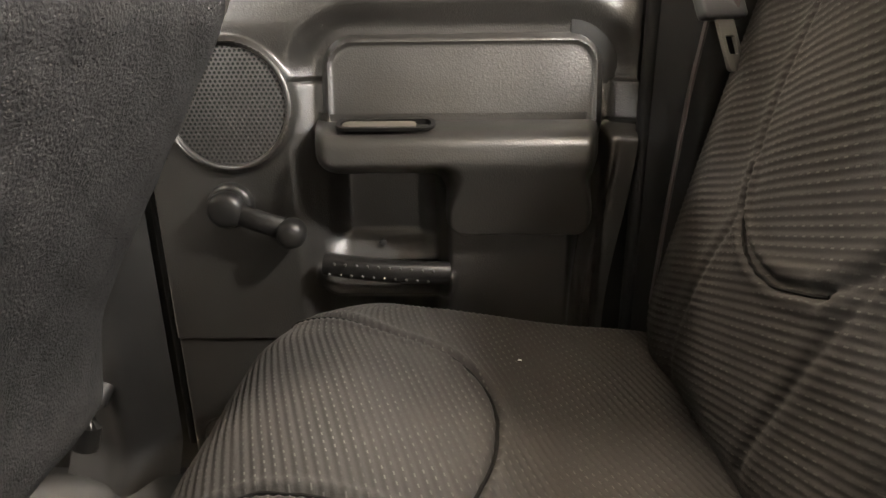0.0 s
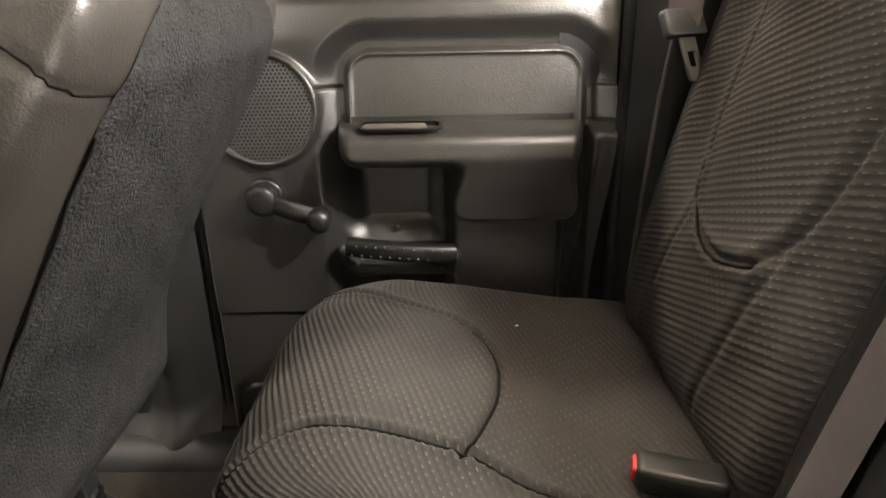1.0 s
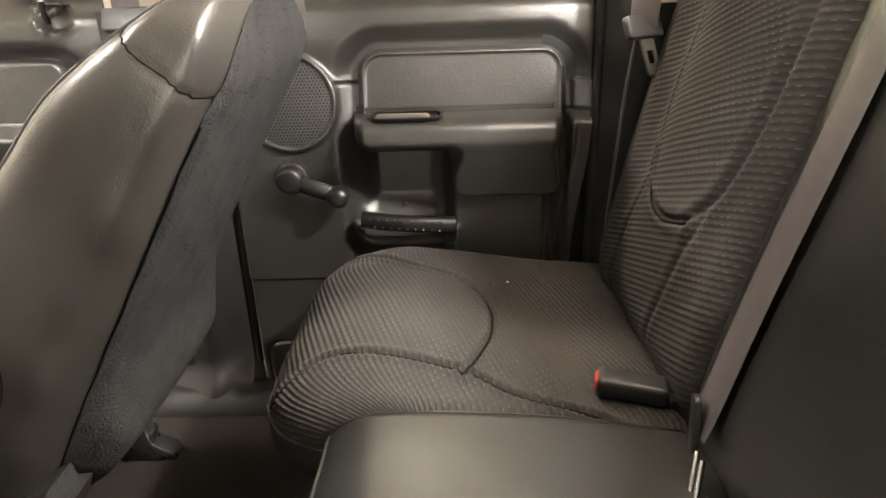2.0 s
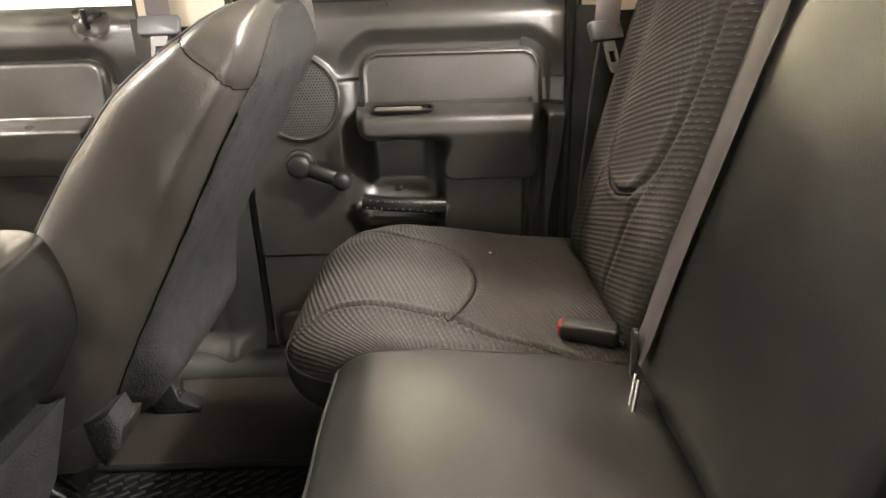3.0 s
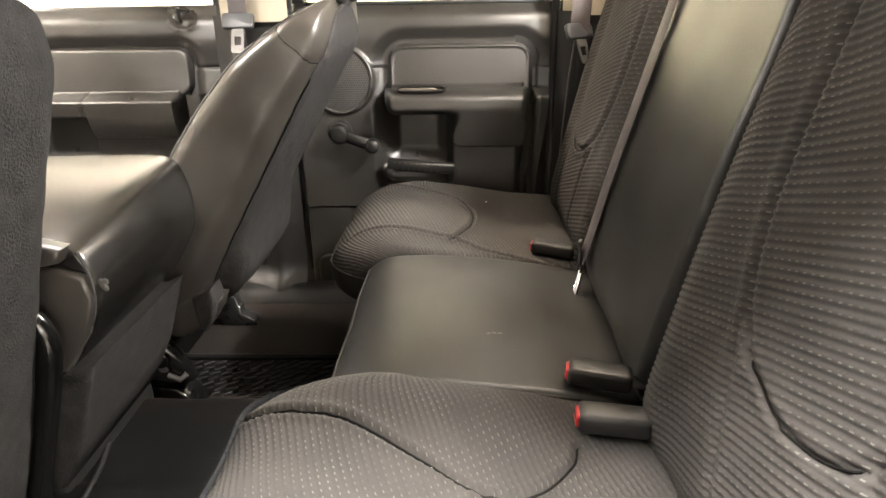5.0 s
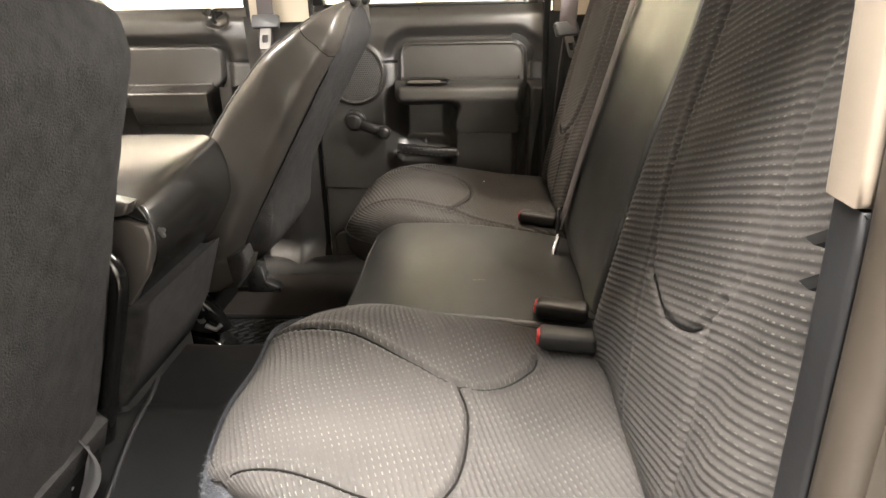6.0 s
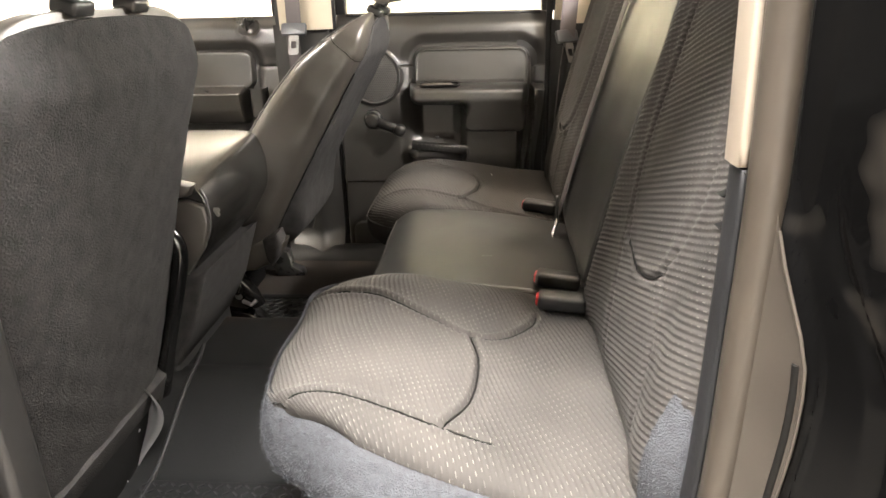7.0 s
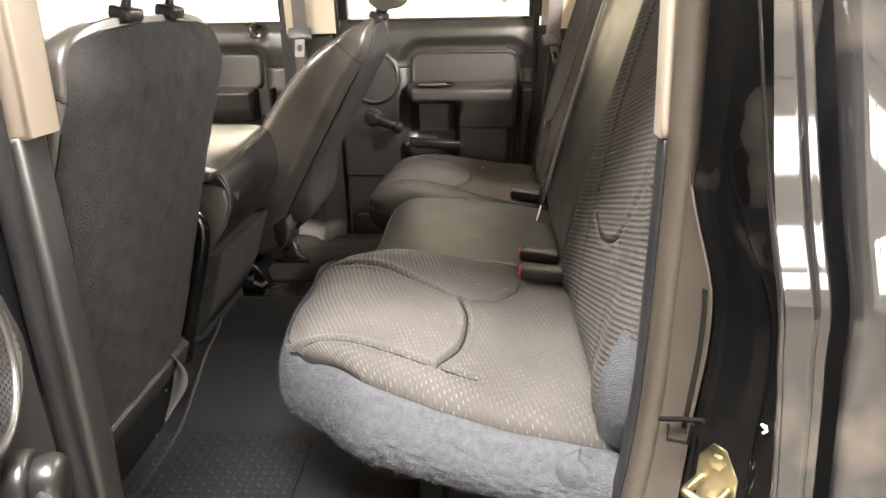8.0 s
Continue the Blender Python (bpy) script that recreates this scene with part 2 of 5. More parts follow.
M_GLOW = emit_mat("glow_panel", 1.9, (1.0, 0.88, 0.72))


# ---- mesh helpers ----
def thing(name, label, category, at=(0, 0, 0), group="", kind=""):
    ob = new(name)
    ob.empty_display_size = 0.05
    ob.matrix_basis = Matrix.Translation(at)
    return tagged(ob, label, category, group, kind)


def part(name, bm, mat, parent, label="", smooth=True):
    me = bpy.data.meshes.new(name)
    bm.to_mesh(me)
    bm.free()
    return finish(name, me, mat, parent, label, smooth)


def finish(name, me, mat, parent, label="", smooth=True):
    me.materials.append(mat)
    if smooth:
        me.polygons.foreach_set("use_smooth", [True] * len(me.polygons))
        me.set_sharp_from_angle(angle=radians(50))
    ob = new(name, me)
    if parent is not None:
        ob.parent = parent
        ob.matrix_parent_inverse = world_of(parent).inverted()
    if label:
        ob["label"] = label
    return ob


def world_of(ob):
    m = ob.matrix_basis.copy()
    if ob.parent is not None:
        m = world_of(ob.parent) @ ob.matrix_parent_inverse @ m
    return m


def piece(name, bm, mat, label, category, group="", kind=""):
    return tagged(part(name, bm, mat, None), label, category, group, kind)


def box(x0, x1, y0, y1, z0, z1, bevel=0.004, seg=2):
    bm = bmesh.new()
    bmesh.ops.create_cube(bm, size=1)
    bmesh.ops.transform(bm, matrix=Matrix.LocRotScale(((x0 + x1) / 2, (y0 + y1) / 2, (z0 + z1) / 2), None, (abs(x1 - x0), abs(y1 - y0), abs(z1 - z0))), verts=bm.verts)
    if bevel:
        bmesh.ops.bevel(bm, geom=bm.edges[:], offset=bevel, segments=seg, profile=0.5, affect="EDGES")
    return bm


def move(bm, m):
    bmesh.ops.transform(bm, matrix=m, verts=bm.verts)
    return bm


def disc(cx, cy, cz, r, h, axis="y", seg=32, bevel=0.002, r2=None):
    bm = bmesh.new()
    bmesh.ops.create_cone(bm, cap_ends=True, segments=seg, radius1=r, radius2=r if r2 is None else r2, depth=h)
    if bevel:
        ends = [e for e in bm.edges if abs(e.verts[0].co.z - e.verts[1].co.z) < 1e-6]
        bmesh.ops.bevel(bm, geom=ends, offset=bevel, segments=3, profile=0.5, affect="EDGES")
    rot = {"x": pose(0, 0, 0, 0, 90, 0), "y": pose(0, 0, 0, 90, 0, 0), "z": Matrix.Identity(4)}[axis]
    return move(bm, Matrix.Translation((cx, cy, cz)) @ rot)


def mesh_of(verts, faces, name="m", uv=None):
    me = bpy.data.meshes.new(name)
    me.from_pydata([tuple(map(float, v)) for v in verts], [], faces)
    if uv is not None:
        lay = me.uv_layers.new(name="UVMap")
        idx = np.empty(len(me.loops), dtype=np.int32)
        me.loops.foreach_get("vertex_index", idx)
        lay.data.foreach_set("uv", np.asarray(uv, dtype=np.float32)[idx].ravel())
    me.update()
    return me


def sheet(pts, uv=None, mask=None, flip=False):
    """pts: array (n, m, 3) of a grid of points."""
    n, m = pts.shape[:2]
    idx = np.arange(n * m).reshape(n, m)
    a, b, c, d = idx[:-1, :-1], idx[1:, :-1], idx[1:, 1:], idx[:-1, 1:]
    quads = np.stack([a, b, c, d] if not flip else [a, d, c, b], -1).reshape(-1, 4)
    if mask is not None:
        ok = (mask[:-1, :-1] | mask[1:, :-1] | mask[1:, 1:] | mask[:-1, 1:]).ravel()
        quads = quads[ok]
    return mesh_of(pts.reshape(-1, 3), quads.tolist(), uv=None if uv is None else uv.reshape(-1, 2))


def smoothstep(a, b, x):
    t = np.clip((x - a) / (b - a), 0, 1)
    return t * t * (3 - 2 * t)


def rrect(u, w, x0, x1, z0, z1, r):
    """Signed distance to a rounded rectangle, inside negative."""
    qx = np.abs(u - (x0 + x1) / 2) - (x1 - x0) / 2 + r
    qz = np.abs(w - (z0 + z1) / 2) - (z1 - z0) / 2 + r
    return np.hypot(np.maximum(qx, 0), np.maximum(qz, 0)) + np.minimum(np.maximum(qx, qz), 0) - r


def seg_dist(u, w, pts):
    d = np.full(np.shape(u), 9.0)
    for (ax, az), (bx, bz) in zip(pts[:-1], pts[1:]):
        lx, lz = bx - ax, bz - az
        t = np.clip(((u - ax) * lx + (w - az) * lz) / (lx * lx + lz * lz), 0, 1)
        d = np.minimum(d, np.hypot(u - ax - t * lx, w - az - t * lz))
    return d


def curve_pts(ctrl, n=24):
    """Catmull-Rom through the control points."""
    P = [np.array(p, float) for p in ctrl]
    P = [2 * P[0] - P[1], *P, 2 * P[-1] - P[-2]]
    out = []
    for i in range(1, len(P) - 2):
        for t in np.linspace(0, 1, n, endpoint=False):
            out.append(0.5 * (2 * P[i] + (P[i + 1] - P[i - 1]) * t + (2 * P[i - 1] - 5 * P[i] + 4 * P[i + 1] - P[i + 2]) * t * t + (3 * P[i] - P[i - 1] - 3 * P[i + 1] + P[i + 2]) * t ** 3))
    return np.array(out + [P[-2]])


def sweep(path, radius, seg=10, flat=1.0, up=(0, 0, 1), closed_ends=True, power=2.0):
    """A tube or strap along a path; flat squeezes it along the second cross direction."""
    path = [Vector(p) for p in path]
    bm = bmesh.new()
    rings = []
    for i, p in enumerate(path):
        d = (path[min(i + 1, len(path) - 1)] - path[max(i - 1, 0)]).normalized()
        s = d.cross(Vector(up) if abs(d.dot(Vector(up))) < 0.9 else Vector((0, 1, 0)))
        s = s.normalized() if s.length > 1e-5 else Vector((1, 0, 0))
        n = s.cross(d).normalized()
        ring = []
        for k in range(seg):
            a = 2 * math.pi * k / seg
            ca, sa = math.cos(a), math.sin(a)
            ca, sa = math.copysign(abs(ca) ** (2 / power), ca), math.copysign(abs(sa) ** (2 / power), sa)
            ring.append(bm.verts.new(p + s * ca * radius + n * sa * radius * flat))
        rings.append(ring)
    for a, b in zip(rings[:-1], rings[1:]):
        for k in range(seg):
            bm.faces.new((a[k], a[(k + 1) % seg], b[(k + 1) % seg], b[k]))
    if closed_ends:
        bm.faces.new(rings[0][::-1])
        bm.faces.new(rings[-1])
    bmesh.ops.recalc_face_normals(bm, faces=bm.faces)
    return bm


def prism(outline, y0, y1, axis="y", bevel=0.0, seg=2):
    """A closed outline pushed along an axis. Outline in (x, z) for y, (x, y) for z, (y, z) for x."""
    bm = bmesh.new()
    put = {"y": lambda a, b, h: (a, h, b), "z": lambda a, b, h: (a, b, h), "x": lambda a, b, h: (h, a, b)}[axis]
    f0 = [bm.verts.new(put(a, b, y0)) for a, b in outline]
    f1 = [bm.verts.new(put(a, b, y1)) for a, b in outline]
    bm.faces.new(f0)
    bm.faces.new(f1[::-1])
    n = len(outline)
    for i in range(n):
        bm.faces.new((f0[i], f1[i], f1[(i + 1) % n], f0[(i + 1) % n]))
    bmesh.ops.recalc_face_normals(bm, faces=bm.faces)
    if bevel:
        caps = [e for e in bm.edges if len({f for f in e.link_faces if len(f.verts) == n}) == 1]
        bmesh.ops.bevel(bm, geom=caps, offset=bevel, segments=seg, profile=0.5, affect="EDGES")
    return bm


def round_outline(x0, x1, z0, z1, r, n=6):
    pts = []
    for cx, cz, a0 in ((x1 - r, z1 - r, 0), (x0 + r, z1 - r, 90), (x0 + r, z0 + r, 180), (x1 - r, z0 + r, 270)):
        for k in range(n + 1):
            a = radians(a0 + 90 * k / n)
            pts.append((cx + r * math.cos(a), cz + r * math.sin(a)))
    return pts


# ---- the shop round the truck ----
def shop():
    W = (-5.5, 5.0, -4.6, 3.7)
    piece("floor", box(W[0], W[1], W[2], W[3], FLOOR_Z - 0.1, FLOOR_Z, 0), M_CONC, "pale concrete shop floor with stains", "floor", kind="structure")
    piece("ceiling", box(W[0], W[1], W[2], W[3], CEIL_Z, CEIL_Z + 0.1, 0), M_GREY, "beige-grey painted shop ceiling", "ceiling", kind="structure")
    for n, b in (("wall_east", (W[0], W[1], W[3], W[3] + 0.12)), ("wall_west", (W[0], W[1], W[2] - 0.12, W[2])), ("wall_north", (W[0] - 0.12, W[0], W[2], W[3])), ("wall_south", (W[1], W[1] + 0.12, W[2], W[3]))):
        piece(n, box(*b, FLOOR_Z, CEIL_Z, 0), M_WALL if n in ("wall_east", "wall_north") else M_GREY, "off-white painted shop wall" if n in ("wall_east", "wall_north") else "beige-grey painted shop wall", "wall", kind="structure")
    for x, y, z, sx, sy, _, _ in LAMPS:
        t = thing("ceiling_light", "white metal strip light on the shop ceiling", "light", (x, y, CEIL_Z - 0.05), "shop ceiling lights")
        part("frame", box(x - sx / 2 - 0.03, x + sx / 2 + 0.03, y - sy / 2 - 0.03, y + sy / 2 + 0.03, CEIL_Z - 0.05, CEIL_Z - 0.001, 0.006), M_WHITE, t)
        part("diffuser", box(x - sx / 2, x + sx / 2, y - sy / 2, y + sy / 2, CEIL_Z - 0.062, CEIL_Z - 0.05, 0), M_TUBE, t)
    # housing for the added wall lamp, out of view
    h = thing("added_wall_washer", "unseen housing of an added strip lamp aimed at the shop wall", "light", (WASH[0], WASH[1], CEIL_Z))
    part("housing", box(WASH[0] - 2.3, WASH[0] + 2.3, WASH[1] - 0.06, WASH[1] - 0.01, WASH[2] - 0.18, WASH[2] + 0.18, 0.01), M_BLACK, h)
    for x in (-2.4, 1.4):
        part("hanger", box(x - 0.01, x + 0.01, WASH[1] - 0.05, WASH[1] - 0.03, WASH[2] + 0.17, CEIL_Z, 0.002), M_STEEL, h)
    # added door out of view; its glow feeds reflections and the near seat
    d = thing("added_glow_door", "unseen glowing door added for reflections and light on the near side", "door", (2.6, W[2] + 0.02, FLOOR_Z), kind="structure")
    part("leaf", box(0.15, 4.2, W[2] + 0.002, W[2] + 0.05, FLOOR_Z, 2.3, 0.004), M_WHITE, d)
    for k in range(5):
        z = FLOOR_Z + 0.03 + 0.575 * k
        part("glow_panel", box(0.2, 4.15, W[2] + 0.05, W[2] + 0.056, z, z + 0.545, 0), M_GLOW, d)
    for x, z in PANES:
        part("pane", box(x - 0.26, x + 0.26, W[2] + 0.057, W[2] + 0.064, z - 0.20, z + 0.20, 0), M_PANE, d)
    o = thing("wall_outlet", "white plastic outlet on the shop wall", "outlet", (0.25, W[3] - 0.005, 0.9))
    part("cover_plate", box(0.20, 0.30, W[3] - 0.012, W[3] - 0.001, 0.83, 0.97, 0.003), M_WHITE, o)
    part("socket", box(0.225, 0.275, W[3] - 0.016, W[3] - 0.012, 0.91, 0.945, 0.002), M_PALE, o)
    part("socket", box(0.225, 0.275, W[3] - 0.016, W[3] - 0.012, 0.855, 0.89, 0.002), M_PALE, o)


shop()

# ---- cab shell ----
Y_FAR, Y_NEAR, C = 0.955, -0.83, 0.063


def cab_shell():
    piece("cab_floor", box(-1.9, 0.62, -0.80, 0.93, -0.06, 0.0, 0.004), M_FLOOR, "brown-black cab floor carpet, worn and dusty", "floor", kind="structure")
    piece("cab_roof", box(-1.5, 0.75, -0.78, 0.91, 1.30, 1.34, 0.01), M_HEADLINER, "beige cloth headliner of the cab roof", "ceiling", kind="structure")
    piece("wall_rear", box(0.60, 0.66, -0.80, 0.93, -0.06, 0.945, 0.004), M_PLAIN, "dark carpeted rear wall of the cab", "wall", kind="structure")
    piece("wall_front", box(-2.0, -1.9, -0.82, 0.95, -0.06, 0.80, 0.004), M_BLACK, "black front bulkhead of the cab", "wall", kind="structure")
    d = thing("dashboard", "dark grey moulded plastic dashboard", "dashboard", (-1.75, C, 0.4))
    part("body", prism([(-1.9, 0.3), (-1.55, 0.34), (-1.48, 0.6), (-1.52, 0.78), (-1.62, 0.84), (-1.9, 0.86)], -0.78, 0.91, bevel=0.01), M_PLASTIC, d)
    # housings and lenses for the added dome lamps, out of view
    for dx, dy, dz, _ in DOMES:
        dl = thing("added_dome_lamp", "unseen lamp added on the cab's headliner to brighten the interior", "lamp", (dx, dy, 1.30), "courtesy lamps")
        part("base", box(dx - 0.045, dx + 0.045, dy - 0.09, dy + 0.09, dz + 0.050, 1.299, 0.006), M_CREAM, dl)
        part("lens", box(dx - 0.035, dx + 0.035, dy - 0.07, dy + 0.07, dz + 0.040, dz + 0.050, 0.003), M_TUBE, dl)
    w = thing("windshield", "clear sloped windshield glass", "window", (-1.8, C, 0.85), kind="structure")
    g = part("pane", prism([(-1.90, 0.86), (-1.894, 0.86), (-1.42, 1.31), (-1.426, 1.31)], -0.76, 0.89), M_GLASS, w)
    g.visible_shadow = False
    w = thing("rear_window", "clear rear window glass of the cab", "window", (0.64, C, 0.96), kind="structure")
    g = part("pane", prism([(0.640, 0.94), (0.646, 0.94), (0.706, 1.31), (0.700, 1.31)], -0.70, 0.83), M_TINT, w)
    g.visible_shadow = False


cab_shell()


# ---- doors ----
def field(name, x0, x1, z0, z1, step, depth, mat, parent, sign, label="", inside=None, warp=None):
    """A moulded face: a grid over (x, z) whose depth into the cab is depth(x, z)."""
    nx, nz = max(2, int(round((x1 - x0) / step)) + 1), max(2, int(round((z1 - z0) / step)) + 1)
    X, Z = np.meshgrid(np.linspace(x0, x1, nx), np.linspace(z0, z1, nz), indexing="ij")
    if warp is not None:
        X = warp(X, Z)
    D = depth(X, Z)
    pts = np.stack([X, sign * D, Z], -1)
    me = sheet(pts, mask=None if inside is None else inside(X, Z) < 0.0, flip=sign > 0)
    return finish(name, me, mat, parent, label)


def studs(x0, x1, nx, z0, z1, nz, d, r, sign, lean=0.0):
    bm = bmesh.new()
    for i in range(nx):
        for k in range(nz):
            x = x0 + (x1 - x0) * (i + (0.5 if k % 2 else 0.0)) / nx
            z = z0 + (z1 - z0) * k / max(1, nz - 1) + lean * (x - x0)
            bmesh.ops.create_icosphere(bm, subdivisions=1, radius=r, matrix=Matrix.Translation((x, sign * d, z)))
    return bm


def crank(parent, sign, x, z, x2, z2, d0):
    arm = Vector((x2 - x, 0, z2 - z))
    c = part("window_crank", disc(x, sign * (d0 + 0.012), z, 0.034, 0.026, bevel=0.006), M_KNOB, parent, "black plastic window crank")
    part("knob", disc(x, sign * (d0 + 0.036), z, 0.027, 0.03, bevel=0.011), M_KNOB, c)
    pts = [(x + arm.x * t, sign * (d0 + 0.03 + 0.012 * math.sin(t * 2.6)), z + arm.z * t) for t in np.linspace(0.05, 1.0, 10)]
    part("arm", sweep(pts, 0.0175, 12, 0.62, up=(0, 1, 0)), M_KNOB, c)
    part("grip", disc(x2, sign * (d0 + 0.046), z2, 0.0215, 0.042, bevel=0.014), M_KNOB, c)


def lean(Z):
    """Outward lean of the trim above the armrest."""
    return 0.045 * np.clip((Z - 0.60) / 0.24, 0, 1.05)


def rear_door(name, sign, label):
    t = thing(name, label, "car door", kind="structure")

    def warp(X, Z):
        s = (X + 0.42) / 0.713
        left = -0.42 + np.where(Z < 0.05, 0.08 - np.sqrt(np.maximum(0.08 ** 2 - np.minimum(0.05 - Z, 0.08) ** 2, 0)), 0)
        right = 0.293 - 0.028 * smoothstep(0.62, 0.30, Z) - 0.05 * smoothstep(0.3, -0.03, Z)
        return left + s * (right - left)

    def depth(X, Z):
        d = 0.004 - lean(Z)
        d += 0.014 * smoothstep(0.68, 0.76, Z) - 0.03 * smoothstep(0.785, 0.842, Z) ** 2
        rr = rrect(X, Z, -0.166, 0.258, -0.3, 0.744, 0.058)
        d -= 0.021 * (1 - smoothstep(-0.002, 0.040, rr))
        # cup behind the armrest, and the pocket below the grab handle
        d -= 0.034 * (1 - smoothstep(-0.05, 0.004, rrect(X, Z, -0.172, 0.026, 0.395, 0.64, 0.045)))
        d -= 0.03 * (1 - smoothstep(-0.016, 0.0, rrect(X, Z, -0.166, 0.026, 0.352, 0.40, 0.022)))
        d += 0.009 * np.exp(-((rrect(X, Z, -0.172, 0.03, 0.346, 0.41, 0.03)) / 0.006) ** 2) * smoothstep(0.40, 0.38, Z)
        # lower right moulded face with its own edge
        d += 0.040 * (1 - smoothstep(-0.022, 0.006, rrect(X, Z, 0.010, 0.222, 0.05, 0.56, 0.02)))
        # vertical rear ribs
        d += 0.008 * np.exp(-((X - (0.262 - 0.03 * smoothstep(0.6, 0.3, Z))) / 0.006) ** 2) * smoothstep(0.61, 0.58, Z)
        d -= 0.008 * np.exp(-((X - (0.244 - 0.03 * smoothstep(0.6, 0.3, Z))) / 0.005) ** 2) * smoothstep(0.64, 0.6, Z)
        # parting lines
        line = np.exp(-((Z - 0.672) / 0.0022) ** 2) * ((X < -0.150) & (X > -0.208) | (X > 0.243))
        d -= 0.006 * line
        d -= 0.007 * np.exp(-((Z - 0.612) / 0.0035) ** 2) * smoothstep(0.248, 0.254, X)
        d += 0.008 * smoothstep(0.256, 0.266, X) * smoothstep(0.676, 0.668, Z) * smoothstep(0.606, 0.618, Z)
        d += 0.022 * smoothstep(0.248, 0.258, X) * smoothstep(0.612, 0.590, Z)
        low = smoothstep(0.274, 0.270, Z) * smoothstep(-0.14, -0.17, X)
        d -= 0.006 * low
        # speaker ring and small lower pocket outline
        r = np.hypot(X + 0.287, Z - 0.640)
        d += 0.011 * np.exp(-((r - 0.0895) / 0.0048) ** 2) - 0.004 * (r < 0.084)
        q = rrect(X, Z, -0.398, -0.20, 0.0, 0.115, 0.035)
        d -= 0.006 * np.exp(-(q / 0.0035) ** 2)
        d -= 0.02 * smoothstep(0.012, 0.0, X + 0.42) ** 2
        return d

    field("trim_panel", -0.42, 0.293, -0.03, 0.842, 0.0029, depth, M_DOOR, t, sign, warp=warp)

    pad_r = lambda X, Z: rrect(X, Z, -0.155, 0.248, 0.560, 0.7375, 0.050)

    def pad(X, Z):
        s = pad_r(X, Z)
        return -lean(Z) - 0.022 + 0.024 * np.sqrt(np.clip(1 - np.clip(1 + s / 0.012, 0, 1) ** 2, 0, 1)) + 0.005 * np.exp(-((s + 0.0115) / 0.0035) ** 2)

    field("upper_pad", -0.160, 0.253, 0.58, 0.744, 0.0028, pad, M_DOOR, t, sign, "grained vinyl inset with a raised welt", inside=lambda X, Z: pad_r(X, Z) - 0.001)

    def arm_sd(X, Z):
        a = rrect(X, Z, -0.168, 0.236, 0.540, 0.660, 0.040)
        b = rrect(X, Z, 0.020, 0.236, 0.452, 0.660, 0.030)
        k = 0.030
        h = np.clip(0.5 + 0.5 * (b - a) / k, 0, 1)
        return b + (a - b) * h - k * h * (1 - h)

    def arm(X, Z):
        s = arm_sd(X, Z)
        ledge = 0.002 + 0.066 * np.sqrt(np.clip(1 - np.clip(1 - (0.617 - Z) / 0.030, 0, 1) ** 2.6, 0, 1))
        out = ledge + 0.004 * np.exp(-((Z - 0.570) / 0.02) ** 2) - 0.020 * smoothstep(0.575, 0.44, Z)
        r = 0.010 + 0.020 * smoothstep(0.49, 0.55, Z)
        side = np.sqrt(np.clip(1 - np.clip(1 + s / r, 0, 1) ** 2, 0, 1))
        d = -0.05 + (out + 0.05) * side
        return d - 0.004 * np.exp(-((X - 0.227) / 0.003) ** 2)

    field("armrest", -0.18, 0.244, 0.440, 0.628, 0.0026, arm, M_DOOR, t, sign, "padded vinyl armrest", inside=lambda X, Z: arm_sd(X, Z) - 0.001)

    # latch bezel set into the armrest's ledge
    tilt = Matrix.Translation((-0.058, sign * 0.044, 0.618)) @ Matrix.Rotation(radians(-18 * sign), 4, "X")
    bz = bmesh.new()
    ring = round_outline(-0.068, 0.068, -0.016, 0.016, 0.0155, 8)
    rin = round_outline(-0.062, 0.062, -0.011, 0.011, 0.0105, 8)
    va, vb, vc = ([bz.verts.new((a, b, h)) for a, b in o] for o, h in ((ring, 0.0), (ring, 0.004), (rin, 0.004)))
    vd = [bz.verts.new((a, b, -0.004)) for a, b in rin]
    for p, q in ((va, vb), (vb, vc), (vc, vd)):
        for i in range(len(p)):
            bz.faces.new((p[i], p[(i + 1) % len(p)], q[(i + 1) % len(p)], q[i]))
    bmesh.ops.recalc_face_normals(bz, faces=bz.faces)
    bezel = part("latch_bezel", move(bz, tilt), M_KNOB, t, "recessed oval latch bezel")
    inl = prism(round_outline(-0.060, 0.042, -0.0095, 0.0095, 0.009, 6), -0.002, 0.0022, axis="z", bevel=0.001)
    part("latch_lever", move(inl, tilt), M_LEVER, bezel, "tan-grey plastic latch lever")

    # grab handle with rows of rubber studs
    hb = sweep([(x, sign * (0.022 + 0.010 * math.sin(math.pi * k)), 0.408 - 0.085 * (x + 0.16)) for k, x in ((k, -0.160 + 0.186 * k) for k in np.linspace(0, 1, 16))], 0.0165, 14, 0.9, up=(0, 1, 0), power=3)
    grab = part("grab_handle", hb, M_KNOB, t, "black ribbed grab handle")
    part("rubber_studs", studs(-0.150, 0.012, 10, 0.400, 0.417, 2, 0.0465, 0.0025, sign, -0.085), M_PALE_STUD, grab)
    part("screw", disc(-0.077, sign * -0.026, 0.425, 0.006, 0.006, bevel=0.001, seg=12), M_STEEL, t)

    tip = pose(-0.287, sign * (0.004 - float(lean(0.64))), 0.640, sign * 7, 0, 0)
    gr = part("speaker_grille", move(disc(0, 0, 0, 0.0845, 0.008, bevel=0.002, seg=48), tip), M_GRILLE, t, "perforated round speaker grille")
    ringp = [tuple(tip @ Vector((0.088 * math.cos(a), sign * 0.005, 0.088 * math.sin(a)))) for a in np.linspace(0, 2 * math.pi, 49)]
    part("rim", sweep(ringp, 0.0048, 8, 1.0, up=(0, 1, 0), closed_ends=False), M_DOOR, gr)
    crank(t, sign, -0.296, 0.497, -0.201, 0.464, -0.002)

